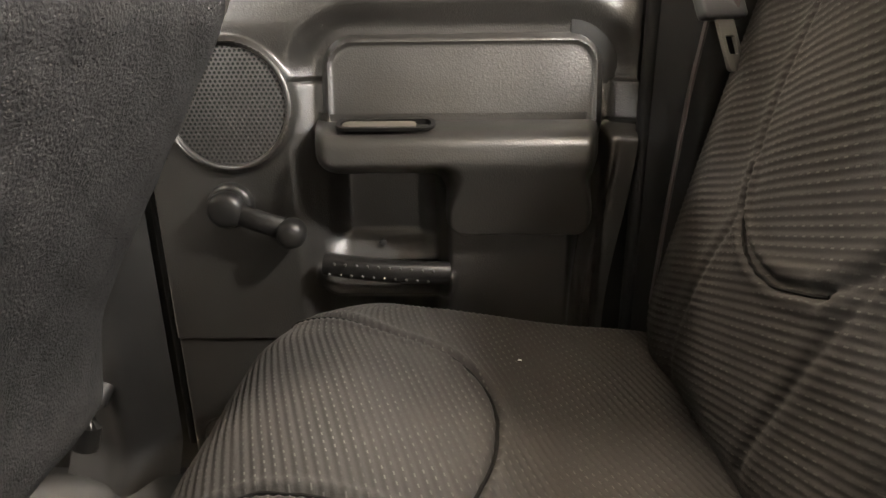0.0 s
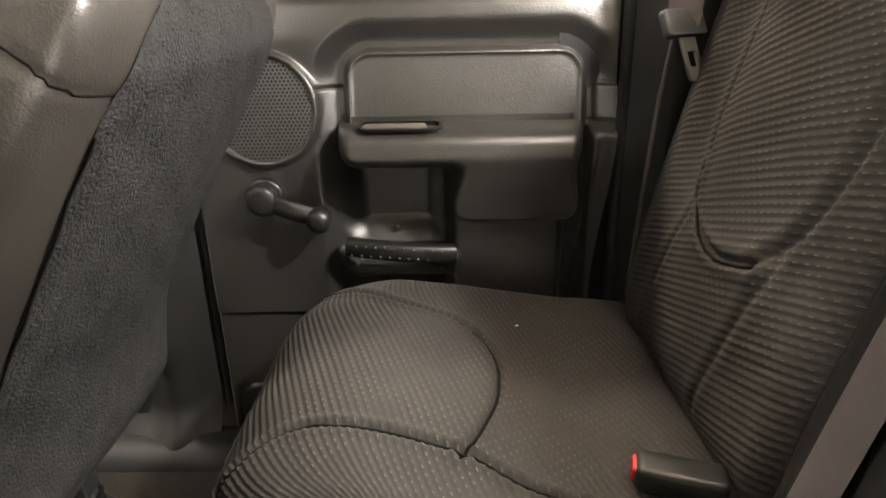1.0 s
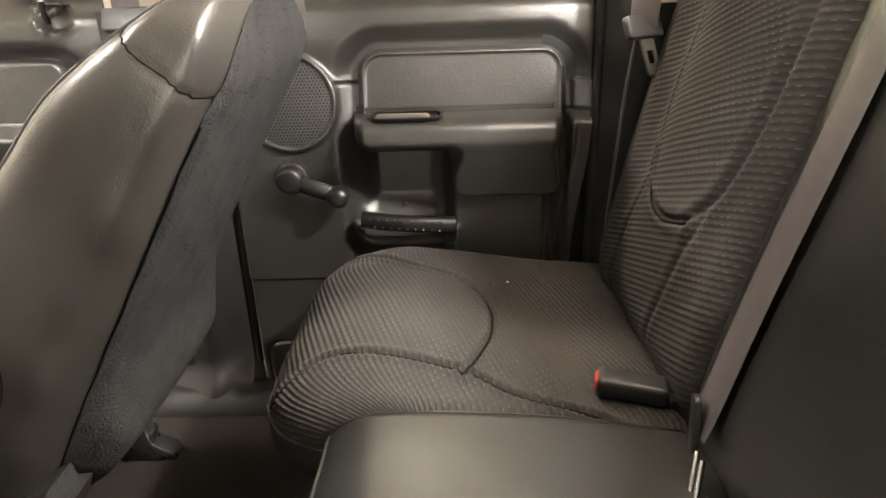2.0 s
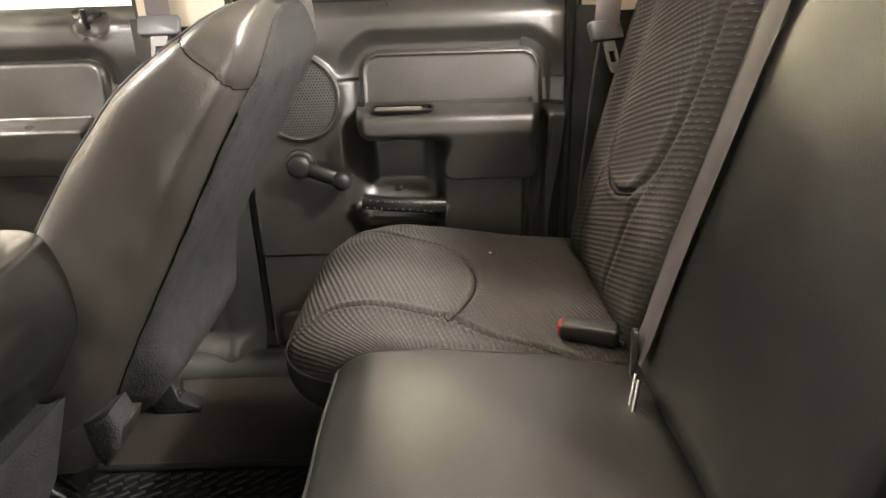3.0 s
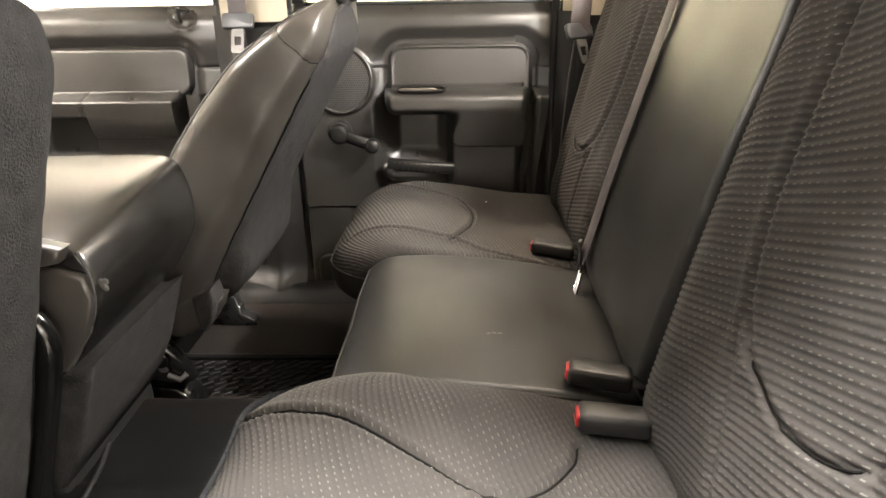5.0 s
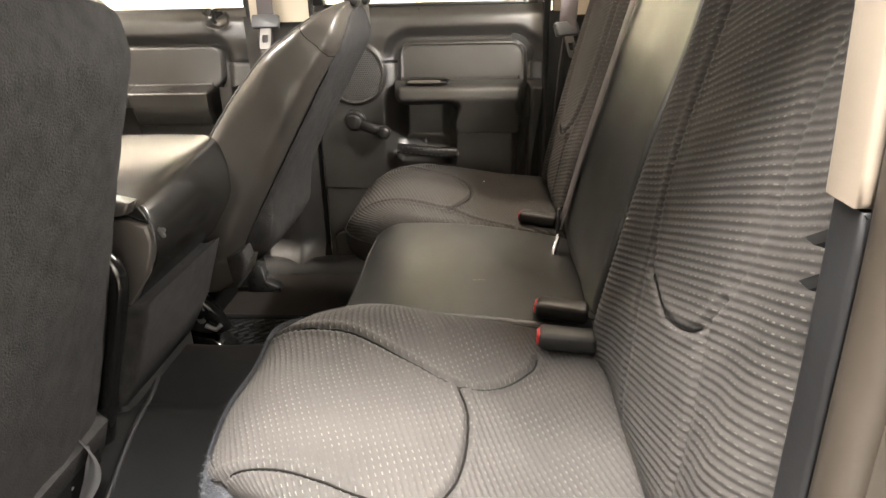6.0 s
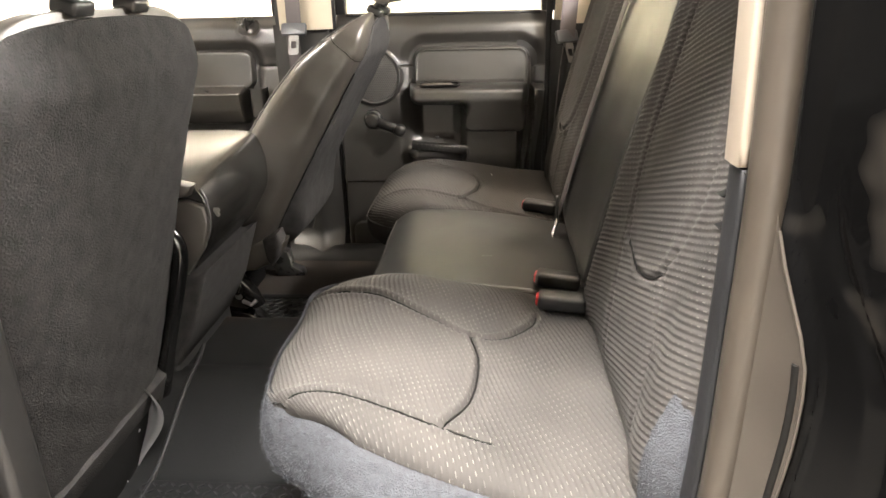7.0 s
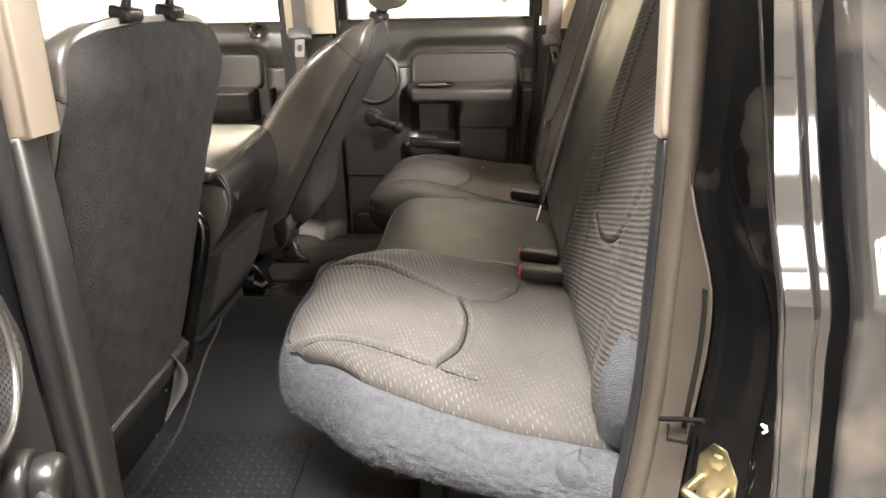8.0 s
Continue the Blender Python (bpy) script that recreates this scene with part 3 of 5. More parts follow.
    # window and the shell behind the trim
    wn = part("window_frame", box(-0.43, 0.31, sign * -0.072, sign * -0.11, 0.79, 0.838, 0.004), M_BLACK, t, "black window frame")
    for x0, x1, z0, z1 in ((-0.43, -0.385, 0.84, 1.29), (0.280, 0.325, 0.84, 1.29), (-0.385, 0.280, 1.25, 1.29)):
        part("frame_bar", box(x0, x1, sign * -0.06, sign * -0.11, z0, z1, 0.004), M_BLACK, wn)
    part("sill_seal", box(-0.38, 0.278, sign * -0.050, sign * -0.072, 0.834, 0.8445, 0.003), M_BLACK, wn)
    g = part("window_pane", box(-0.386, 0.281, sign * -0.088, sign * -0.092, 0.82, 1.27, 0), M_TINT, t, "faintly green tinted window pane", smooth=False)
    g.visible_shadow = False
    part("outer_shell", box(-0.432, 0.315, sign * -0.10, sign * -0.165, -0.06, 0.815, 0.02, 3), M_PAINT, t, "black painted outer door skin")
    part("edge_seal", sweep([(-0.424, sign * -0.02, z) for z in np.linspace(0.06, 0.83, 12)], 0.008, 8), M_RUBBER, t)
    return t


far_door = rear_door("door_1", -1, "closed rear door with dark grained vinyl trim and crank window")
far_door.matrix_basis = pose(0, Y_FAR, 0)
near_door = rear_door("door_2", 1, "open rear door with dark vinyl trim and crank window")
HINGE = (-0.45, -0.92)
near_door.matrix_basis = pose(HINGE[0], HINGE[1], 0, 0, 0, -70) @ pose(-HINGE[0], -HINGE[1] + Y_NEAR, 0)


def front_door():
    sign = -1
    t = thing("door_3", "closed front passenger door with dark vinyl trim", "car door", kind="structure")

    def depth(X, Z):
        d = 0.004 - lean(Z) + 0.014 * smoothstep(0.68, 0.76, Z) - 0.03 * smoothstep(0.785, 0.842, Z) ** 2
        d = d - 0.024 * (1 - smoothstep(-0.012, 0.024, rrect(X, Z, -1.75, -0.690, 0.33, 0.745, 0.05)))
        d -= 0.03 * (1 - smoothstep(-0.02, 0.0, rrect(X, Z, -1.20, -1.02, 0.41, 0.60, 0.03)))
        d -= 0.006 * np.exp(-((Z - 0.680) / 0.0025) ** 2) * (X > -0.70)
        r = np.hypot((X + 0.712) / 1.5, Z - 0.806)
        d -= 0.016 * (1 - smoothstep(0.018, 0.026, r)) - 0.004 * np.exp(-((r - 0.027) / 0.003) ** 2)
        return d

    field("trim_panel", -1.72, -0.615, -0.03, 0.842, 0.006, depth, M_DOOR, t, sign)
    ps = lambda X, Z: rrect(X, Z, -1.60, -0.708, 0.60, 0.737, 0.036)
    field("upper_pad", -1.61, -0.70, 0.59, 0.745, 0.005, lambda X, Z: -lean(Z) - 0.03 + 0.034 * np.sqrt(np.clip(1 - np.clip(1 + ps(X, Z) / 0.012, 0, 1) ** 2, 0, 1)), M_DOOR, t, sign, inside=lambda X, Z: ps(X, Z) - 0.002)

    def sd(X, Z):
        return np.minimum(rrect(X, Z, -1.6, -0.737, 0.545, 0.65, 0.02), rrect(X, Z, -1.008, -0.737, 0.482, 0.65, 0.022))

    def arm(X, Z):
        out = 0.004 + 0.056 * smoothstep(0.618, 0.594, Z) - 0.03 * smoothstep(0.56, 0.47, Z)
        out = out - 0.006 * np.exp(-((X + 1.005) / 0.004) ** 2)
        return -0.05 + (out + 0.05) * np.sqrt(np.clip(1 - np.clip(1 + sd(X, Z) / 0.014, 0, 1) ** 2, 0, 1))

    field("armrest", -1.61, -0.73, 0.47, 0.622, 0.004, arm, M_DOOR, t, sign, inside=lambda X, Z: sd(X, Z) - 0.002)
    s2 = lambda X, Z: rrect(X, Z, -0.722, -0.66, 0.50, 0.64, 0.014)
    field("rear_end_cap", -0.73, -0.65, 0.49, 0.612, 0.004, lambda X, Z: -0.04 + 0.085 * np.sqrt(np.clip(1 - np.clip(1 + s2(X, Z) / 0.014, 0, 1) ** 2, 0, 1)), M_DOOR, t, sign, inside=lambda X, Z: s2(X, Z) - 0.002)
    grab = part("grab_handle", sweep([(x, sign * 0.03, 0.418 - 0.06 * (x + 1.2)) for x in np.linspace(-1.22, -1.02, 12)], 0.017, 12, 0.9, up=(0, 1, 0), power=3), M_KNOB, t)
    part("rubber_studs", studs(-1.21, -1.03, 10, 0.404, 0.420, 2, 0.046, 0.0024, sign, -0.06), M_PLASTIC, grab)
    part("screw", disc(-1.095, sign * -0.024, 0.445, 0.007, 0.006, bevel=0.001, seg=12), M_STEEL, t)
    part("lock_lever", sweep([(-0.712, sign * 0.0, 0.800), (-0.710, sign * 0.012, 0.816), (-0.708, sign * 0.016, 0.838)], 0.0055, 8), M_BLACK, t, "small black lock lever")
    wn = part("window_frame", box(-1.72, -0.60, sign * -0.072, sign * -0.11, 0.79, 0.836, 0.004), M_BLACK, t)
    part("frame_bar", box(-0.640, -0.60, sign * -0.06, sign * -0.11, 0.84, 1.29, 0.004), M_BLACK, wn)
    part("frame_bar", box(-1.40, -0.64, sign * -0.06, sign * -0.11, 1.25, 1.29, 0.004), M_BLACK, wn)
    g = part("window_pane", box(-1.72, -0.641, sign * -0.088, sign * -0.092, 0.82, 1.27, 0), M_GLASS, t, smooth=False)
    g.visible_shadow = False
    part("outer_shell", box(-1.74, -0.605, sign * -0.10, sign * -0.165, -0.06, 0.815, 0.02, 3), M_PAINT, t, "black painted outer door skin")
    t.matrix_basis = pose(0, Y_FAR, 0)


front_door()


def near_front_door():
    t = thing("door_4", "closed driver's door, dark vinyl trim inside", "car door", kind="structure")
    part("trim_panel", box(-1.72, -0.60, -0.83, -0.85, -0.03, 0.84, 0.006), M_DOOR, t)
    part("outer_shell", box(-1.74, -0.60, -0.86, -0.95, -0.06, 0.815, 0.02, 3), M_PAINT, t)
    g = part("window_pane", box(-1.72, -0.60, -0.872, -0.876, 0.82, 1.27, 0), M_GLASS, t, smooth=False)
    g.visible_shadow = False


near_front_door()


def far_pillars():
    p = thing("pillar_center", "dark plastic door pillar with a cream upper cover", "trim", (-0.52, 0.93, 0), kind="structure")
    # lower cover: a gently bowed sheet that flares out at the sill
    X, Z = np.meshgrid(np.linspace(-0.618, -0.428, 24), np.linspace(0.0, 0.815, 60), indexing="ij")
    Y = 0.945 - 0.022 * np.sin((X + 0.618) / 0.19 * math.pi) - 0.05 * smoothstep(0.10, 0.0, Z) - 0.02 * np.exp(-((X + 0.50) / 0.03) ** 2) * smoothstep(0.45, 0.2, Z)
    finish("lower_cover", sheet(np.stack([X, Y, Z], -1)), M_PLASTIC, p)
    X, Z = np.meshgrid(np.linspace(-0.590, -0.410, 16), np.linspace(0.80, 1.30, 20), indexing="ij")
    Y = 0.928 - 0.03 * np.sin((X + 0.590) / 0.180 * math.pi) - 0.06 * smoothstep(0.85, 1.3, Z)
    finish("upper_cover", sheet(np.stack([X, Y, Z], -1)), M_CREAM, p, "cream plastic cover")
    # thin panel that also blocks the light leak at the door's front edge
    part("core", box(-0.62, -0.412, 0.980, 0.996, -0.05, 1.30, 0.002), M_BLACK, p)
    part("anchor_cover", sweep([(-0.524, 0.905, 0.215), (-0.528, 0.880, 0.198), (-0.536, 0.866, 0.168), (-0.548, 0.866, 0.128)], 0.022, 14, 0.8), M_PLASTIC, p, "rounded plastic belt anchor cover")
    s = thing("sill_plate", "dark plastic door sill cover", "trim", (-0.2, 0.92, 0), kind="structure")
    part("plate", prism([(0.935, 0.0), (0.935, 0.035), (0.90, 0.042), (0.865, 0.030), (0.845, 0.001)], -1.7, 0.3, axis="x"), M_BLACK, s)
    q = thing("pillar_rear", "dark rear door pillar with a cream upper cover", "trim", (0.36, 0.93, 0), kind="structure")
    X, Z = np.meshgrid(np.linspace(0.30, 0.60, 24), np.linspace(0.0, 0.815, 40), indexing="ij")
    finish("lower_cover", sheet(np.stack([X, 0.94 - 0.05 * smoothstep(0.30, 0.36, X) + 0 * Z, Z], -1)), M_BLACK, q)
    X, Z = np.meshgrid(np.linspace(0.318, 0.60, 16), np.linspace(0.805, 1.30, 20), indexing="ij")
    finish("upper_cover", sheet(np.stack([X, 0.93 - 0.055 * smoothstep(0.318, 0.37, X) - 0.05 * smoothstep(0.85, 1.3, Z), Z], -1)), M_CREAM, q, "cream plastic cover")
    part("core", box(0.32, 0.62, 0.955, 1.04, -0.05, 1.30, 0.01), M_PAINT, q)
    # added panel that blocks the light leak at the door's rear edge
    part("leak_panel", box(0.20, 0.40, 0.984, 0.990, -0.05, 0.80, 0), M_BLACK, q)
    part("door_seal", sweep([(0.302, 0.945, z) for z in np.linspace(0.0, 1.28, 20)], 0.011, 10), M_RUBBER, q)
    part("rail", box(-1.5, 0.6, 0.86, 1.02, 1.285, 1.34, 0.01), M_BLACK, q)


far_pillars()


BZ = np.linspace(-0.4, 1.35, 36)
BX = 0.326 - 0.010 * smoothstep(0.70, 1.0, BZ) - 0.10 * np.clip((0.50 - BZ) / 0.6, 0, 1) ** 2


def near_pillars():
    p = thing("pillar_driver", "dark plastic door pillar with a cream upper cover", "trim", (-0.48, -0.75, 0), kind="structure")
    up = [(x, z) for x, z in ((-0.60, 0.765), (-0.450, 0.757), (-0.405, 0.772), (-0.375, 1.30), (-0.60, 1.30))]
    part("upper_cover", prism(up, -0.70, -0.765, bevel=0.008), M_CREAM_DIM, p, "cream plastic cover")
    part("lower_cover", prism([(-0.60, -0.03), (-0.445, -0.03), (-0.425, 0.30), (-0.415, 0.775), (-0.60, 0.775)], -0.715, -0.770, bevel=0.010), M_PLASTIC, p)
    part("door_seal", sweep(curve_pts([(-0.452, -0.785, 0.0), (-0.445, -0.785, 0.4), (-0.432, -0.785, 0.77), (-0.40, -0.775, 1.29)], 12), 0.013, 12), M_RUBBER, p)
    part("core", prism([(-0.62, -0.05), (-0.475, -0.05), (-0.455, 0.8), (-0.42, 1.3), (-0.62, 1.3)], -0.772, -0.90, bevel=0.008), M_PAINT, p)
    s = thing("sill_plate", "dark plastic door sill cover", "trim", (-0.2, -0.78, 0), kind="structure")
    part("plate", prism([(-0.83, -0.06), (-0.83, 0.02), (-0.78, 0.03), (-0.735, 0.022), (-0.715, 0.001)], -1.7, 0.33, axis="x"), M_PLASTIC, s)
    # rear jamb
    q = thing("pillar_rear_near", "black painted rear door jamb with rubber seal and cream trim", "trim", (0.36, -0.8, 0), kind="structure")
    bow = lambda z: np.interp(z, BZ, BX)
    for nm, z0, z1, mat in (("upper_trim", 0.767, 1.30, M_CREAM_DIM), ("lower_trim", -0.02, 0.766, M_RUBBER)):
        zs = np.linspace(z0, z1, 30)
        o = [(bow(z) + (0.0 if mat is M_CREAM_DIM else 0.003), z) for z in zs] + [(bow(z) + 0.010, z) for z in zs[::-1]]
        part(nm, prism(o, -0.725 if mat is M_CREAM_DIM else -0.730, -0.765, bevel=0.004), mat, q)
    part("door_seal", sweep([(float(bow(z)) + 0.0215, -0.775, z) for z in np.linspace(-0.03, 1.29, 40)], 0.0165, 14), M_SEAL, q, "soft rubber door seal")
    part("inner_wall", box(0.345, 0.62, -0.735, -0.76, -0.05, 1.30, 0.004), M_PLAIN, q)
    lip = lambda z: np.interp(z, (0.0, 0.40, 0.53, 0.665, 0.77, 0.92, 1.3), (0.470, 0.452, 0.437, 0.412, 0.392, 0.368, 0.33))
    gap = lambda z: np.interp(z, (0.0, 0.40, 0.53, 0.665, 0.80, 0.92, 1.3), (0.495, 0.493, 0.480, 0.459, 0.432, 0.410, 0.37))
    # jamb sheet from the seal out to the skin's edge, with an embossed step
    S, Z = np.meshgrid(np.linspace(0, 1, 60), np.linspace(-0.35, 1.30, 160), indexing="ij")
    x_in = bow(Z) + 0.037
    x_out = lip(Z)
    X = x_in + (x_out - x_in) * S
    Yj = -0.784 - 0.116 * S ** 1.1
    edge = 0.02 + 0.42 * smoothstep(0.76, 0.60, Z) - 0.12 * smoothstep(0.60, 0.40, Z)
    X = X - 0.005 * smoothstep(0.015, -0.015, S - edge) * smoothstep(0.76, 0.72, Z)
    X = X - 0.003 * np.exp(-((S - edge - 0.03) / 0.012) ** 2) * smoothstep(0.76, 0.72, Z)
    X = X + 0.006 * np.exp(-((S - edge - 0.42) / 0.05) ** 2) * smoothstep(0.80, 0.62, Z)
    grid = np.stack([X, Yj, Z], -1)
    finish("jamb", sheet(grid), M_JAMB, q, "glossy black painted jamb")
    # dusty raised panel beside the seal, with its rolled edge
    zz = np.linspace(-0.2, 0.735, 70)
    rim = 0.02 + 0.42 * smoothstep(0.76, 0.60, zz) - 0.12 * smoothstep(0.60, 0.40, zz)
    U, ZP = np.meshgrid(np.linspace(0, 1, 12), zz, indexing="ij")
    sp = U * rim[None, :]
    xi = bow(ZP) + 0.037
    xp = xi + (lip(ZP) - xi) * sp - 0.0115
    yp = -0.7865 - 0.116 * sp ** 1.1
    finish("dusty_panel", sheet(np.stack([xp, yp, ZP], -1)), M_DUST, q, "dusty tan film on the painted panel")
    # near-black line just inside the panel's rolled edge
    mid = [(float(np.interp(0.84, np.linspace(0, 1, 12), xp[:, k])) + 0.0008, float(np.interp(0.84, np.linspace(0, 1, 12), yp[:, k])), float(zz[k])) for k in range(46, 62, 2)]
    part("dark_strip", sweep(mid, 0.0038, 8), M_THREAD, q, "dark strip beside the rolled edge")
    part("panel_edge", sweep([tuple(np.stack([xp, yp, ZP], -1)[-1, k]) for k in range(0, 70, 2)], 0.0018, 8), M_DUST, q)
    # cab corner skin, gently curved over its height
    zs = np.linspace(-0.45, 1.30, 90)
    S, Z = np.meshgrid(np.linspace(0, 1, 40), zs, indexing="ij")
    x_out = lip(Z)
    side = lambda z: -0.905 + 0.075 * np.clip((z - 0.62) / 0.68, 0, 1) ** 1.4 + 0.03 * np.clip((0.35 - z) / 0.8, 0, 1) ** 2 - 0.0116 * np.exp(-((z - 0.632) / 0.05) ** 2)
    X = x_out + (gap(Z) - x_out) * S
    Y = side(Z) - 0.003 * np.exp(-((S - 0.62) / 0.045) ** 2) + 0.008 * np.clip((S - 0.88) / 0.12, 0, 1) ** 2
    finish("cab_corner", sheet(np.stack([X, Y, Z], -1)), M_PAINT, q, "glossy black cab corner")
    part("corner_lip", sweep([(float(lip(z)), float(side(z)) + 0.006, z) for z in zs[::2]], 0.0045, 8), M_PAINT, q)
    part("gap_filler", box(0.47, 0.60, -0.77, -0.86, -0.45, 1.30, 0), M_RUBBER, q)
    b = thing("truck_bed", "glossy black side of the truck bed", "truck bed", (1.2, -0.9, -0.2), kind="structure")
    S, Z = np.meshgrid(np.linspace(0, 1, 30), np.linspace(-0.45, 0.98, 80), indexing="ij")
    X = gap(Z) + 0.016 + 1.6 * S ** 2.2
    Y = side(Z) - 0.010 + 0.016 * np.exp(-(X - gap(Z) - 0.016) / 0.006)
    finish("side_panel", sheet(np.stack([X, Y, Z], -1)), M_PAINT, b)
    part("front_wall", box(0.555, 0.60, -0.86, 0.9, -0.45, 0.97, 0.006), M_PAINT, b)
    # striker
    k = thing("door_striker", "gold zinc-plated door striker on the jamb", "striker", (0.42, -0.85, 0.33))
    m = pose(0.416, -0.838, 0.372, 0, 0, 42) @ Matrix.Diagonal((0.98, 0.98, 0.98, 1))
    part("base_plate", move(prism([(-0.026, -0.042), (0.022, -0.042), (0.026, -0.02), (0.026, 0.020), (0.010, 0.046), (-0.008, 0.046), (-0.026, 0.012)], -0.010, -0.005, axis="x", bevel=0.0015), m), M_ZINC, k)
    part("backing", move(box(-0.0045, 0.002, -0.040, 0.034, -0.055, 0.012, 0.003), m), M_ZINC, k)
    loop = curve_pts([(-0.006, -0.017, -0.010), (-0.040, -0.018, -0.012), (-0.047, -0.012, -0.012), (-0.047, 0.012, -0.012), (-0.040, 0.018, -0.012), (-0.006, 0.018, -0.010)], 6)
    part("loop", move(sweep(loop, 0.0062, 10, up=(0, 0, 1)), m), M_ZINC, k)
    for z in (0.026, -0.034):
        part("bolt", move(disc(-0.012, 0.0, z, 0.010, 0.008, "x", 6, 0.001), m), M_ZINC, k)
    ch = thing("paint_chip", "white scratch in the black jamb paint", "scratch", (0.44, -0.88, 0.43))
    for dx, dz, a, ln in ((0, 0.003, 25, 0.003), (0.0018, -0.003, -55, 0.0038), (0.002, 0.002, 75, 0.003)):
        part("scratch", move(box(-ln, ln, -0.001, 0.001, -0.0012, 0.0012, 0), pose(0.431 + dx, -0.889 - dx, 0.478 + dz, 0, a, -60)), M_WHITE, ch)
    st = thing("jamb_bracket", "thin dark wire bracket on the door jamb", "bracket", (0.385, -0.80, 0.42))
    part("bar", sweep([(0.348, -0.800, 0.424), (0.366, -0.818, 0.437), (0.386, -0.842, 0.452)], 0.0034, 8), M_VOID, st)
    part("wire", sweep([(0.356, -0.812, 0.425), (0.356, -0.814, 0.404), (0.374, -0.834, 0.414), (0.376, -0.836, 0.444)], 0.0024, 6), M_VOID, st)


near_pillars()


# ---- rear seats ----
def padded(name, parent, ctrl, y0, y1, mat, label="", ribs=True, axis="x", seams=(), pads=(), edge_r=0.03, corner=None, noise_amp=0.002, ny=None, soft=(1, 1), du=0.0036, relief=0.0017, narrow=None, fall=False, bow=0.0):
    """A padded face swept along a side profile; seams and pads are given in (y, x) or (y, z)."""
    prof = curve_pts(ctrl, 40)
    seg = np.hypot(*np.diff(prof, axis=0).T)
    arc = np.concatenate([[0], np.cumsum(seg)])
    step = RIB / 5 if ribs else 0.005
    v = np.arange(0, arc[-1], step)
    px, pz = np.interp(v, arc, prof[:, 0]), np.interp(v, arc, prof[:, 1])
    tx, tz = np.gradient(px), np.gradient(pz)
    ln = np.hypot(tx, tz)
    nx, nz = tz / ln, -tx / ln
    n = ny or int((y1 - y0) / du) + 2
    # denser columns near both sides
    s = np.linspace(0, 1, n)
    y = y0 + (y1 - y0) * (s - 0.10 * np.sin(2 * math.pi * s) / math.pi)
    Yg, V = np.meshgrid(y, v, indexing="ij")
    PX, PZ = np.broadcast_to(px, Yg.shape), np.broadcast_to(pz, Yg.shape)
    NX, NZ = np.broadcast_to(nx, Yg.shape), np.broadcast_to(nz, Yg.shape)
    B = PX if axis == "x" else PZ
    Yn = Yg if narrow is None else y1 + (Yg - y1) * (narrow(PX) - y1) / (y0 - y1)
    off = np.zeros_like(Yg)
    sag = 0.0
    for lo, on in ((y0, soft[0]), (y1, soft[1])):
        if on:
            e = np.clip(1 - np.abs(Yg - lo) / edge_r, 0, 1)
            roll = edge_r * on * (1 - np.sqrt(1 - e * e * 0.995))
            if fall:
                sag = sag + roll
            else:
                off -= roll
    for f in pads:
        off += f(Yn, B)
    for pts, dep, wid in seams:
        d = seg_dist(Yn, B, pts)
        off -= dep * np.exp(-(d / wid) ** 2) - 0.45 * dep * np.exp(-((d - wid * 2.6) / (wid * 1.6)) ** 2)
    if ribs:
        off += relief * (0.5 - 0.5 * np.cos(2 * math.pi * (V - SKEW * Yg) / RIB))
    wob = noise_amp * (np.sin(Yg * 13.1 + V * 7.3) * np.cos(V * 11.7 - Yg * 5.1) + 0.5 * np.sin(Yg * 31 + 1.3) * np.sin(V * 27))
    off += wob
    X, Z = PX + NX * off, PZ + NZ * off - sag
    if corner:
        for lo, rad in ((y0, corner[0]), (y1, corner[1])):
            if rad:
                e = np.clip(1 - np.abs(Yg - lo) / rad, 0, 1)
                X = X + rad * 0.8 * (1 - np.sqrt(1 - e * e * 0.995)) * smoothstep(0.02, -0.2, PX)
    if bow:
        X = X - bow * np.exp(-((Yn + 0.37) / 0.13) ** 2) * smoothstep(0.04, -0.2, PX)
    pts = np.stack([X, Yn, Z], -1)
    uv = np.stack([Yg, V], -1)
    me = sheet(pts, uv=uv)
    return finish(name, me, mat, parent, label), pts


def seam_thread(parent, pts, lines, axis, r=0.0021):
    """Dark sewn lines lying in the grooves of a padded face."""
    B = pts[..., 0] if axis == "x" else pts[..., 2]
    for line in lines:
        dense = np.concatenate([np.linspace(p, q, 6, endpoint=False) for p, q in zip(line[:-1], line[1:])] + [line[-1:]])
        path = []
        for y, b in dense:
            d = (pts[..., 1] - y) ** 2 + (B - b) ** 2
            if axis == "x":
                d = d + (pts[..., 2] < 0.30) * 1.0
            i, j = np.unravel_index(int(np.argmin(d)), d.shape)
            path.append(pts[i, j])
        path = np.array(path)
        kern = np.ones(9) / 9
        path = np.stack([np.convolve(np.pad(path[:, k], 4, mode="edge"), kern, "valid") for k in range(3)], -1)[::3]
        path = path + np.array([0, 0, 0.002] if axis == "x" else [-0.002, 0, 0.001])
        part("seam", sweep([tuple(p) for p in path], r, 6), M_THREAD, parent)


CUSH = [(0.375, 0.292), (0.33, 0.322), (0.27, 0.334), (0.19, 0.342), (0.10, 0.354), (0.0, 0.368), (-0.095, 0.376), (-0.175, 0.366), (-0.222, 0.342), (-0.241, 0.314), (-0.241, 0.285), (-0.230, 0.260), (-0.19, 0.238), (-0.10, 0.230)]
BACK = [(0.555, 0.985), (0.53, 1.008), (0.49, 1.005), (0.462, 0.985), (0.446, 0.95), (0.424, 0.88), (0.386, 0.74), (0.356, 0.62), (0.332, 0.52), (0.313, 0.43), (0.303, 0.36), (0.315, 0.30), (0.34, 0.27)]
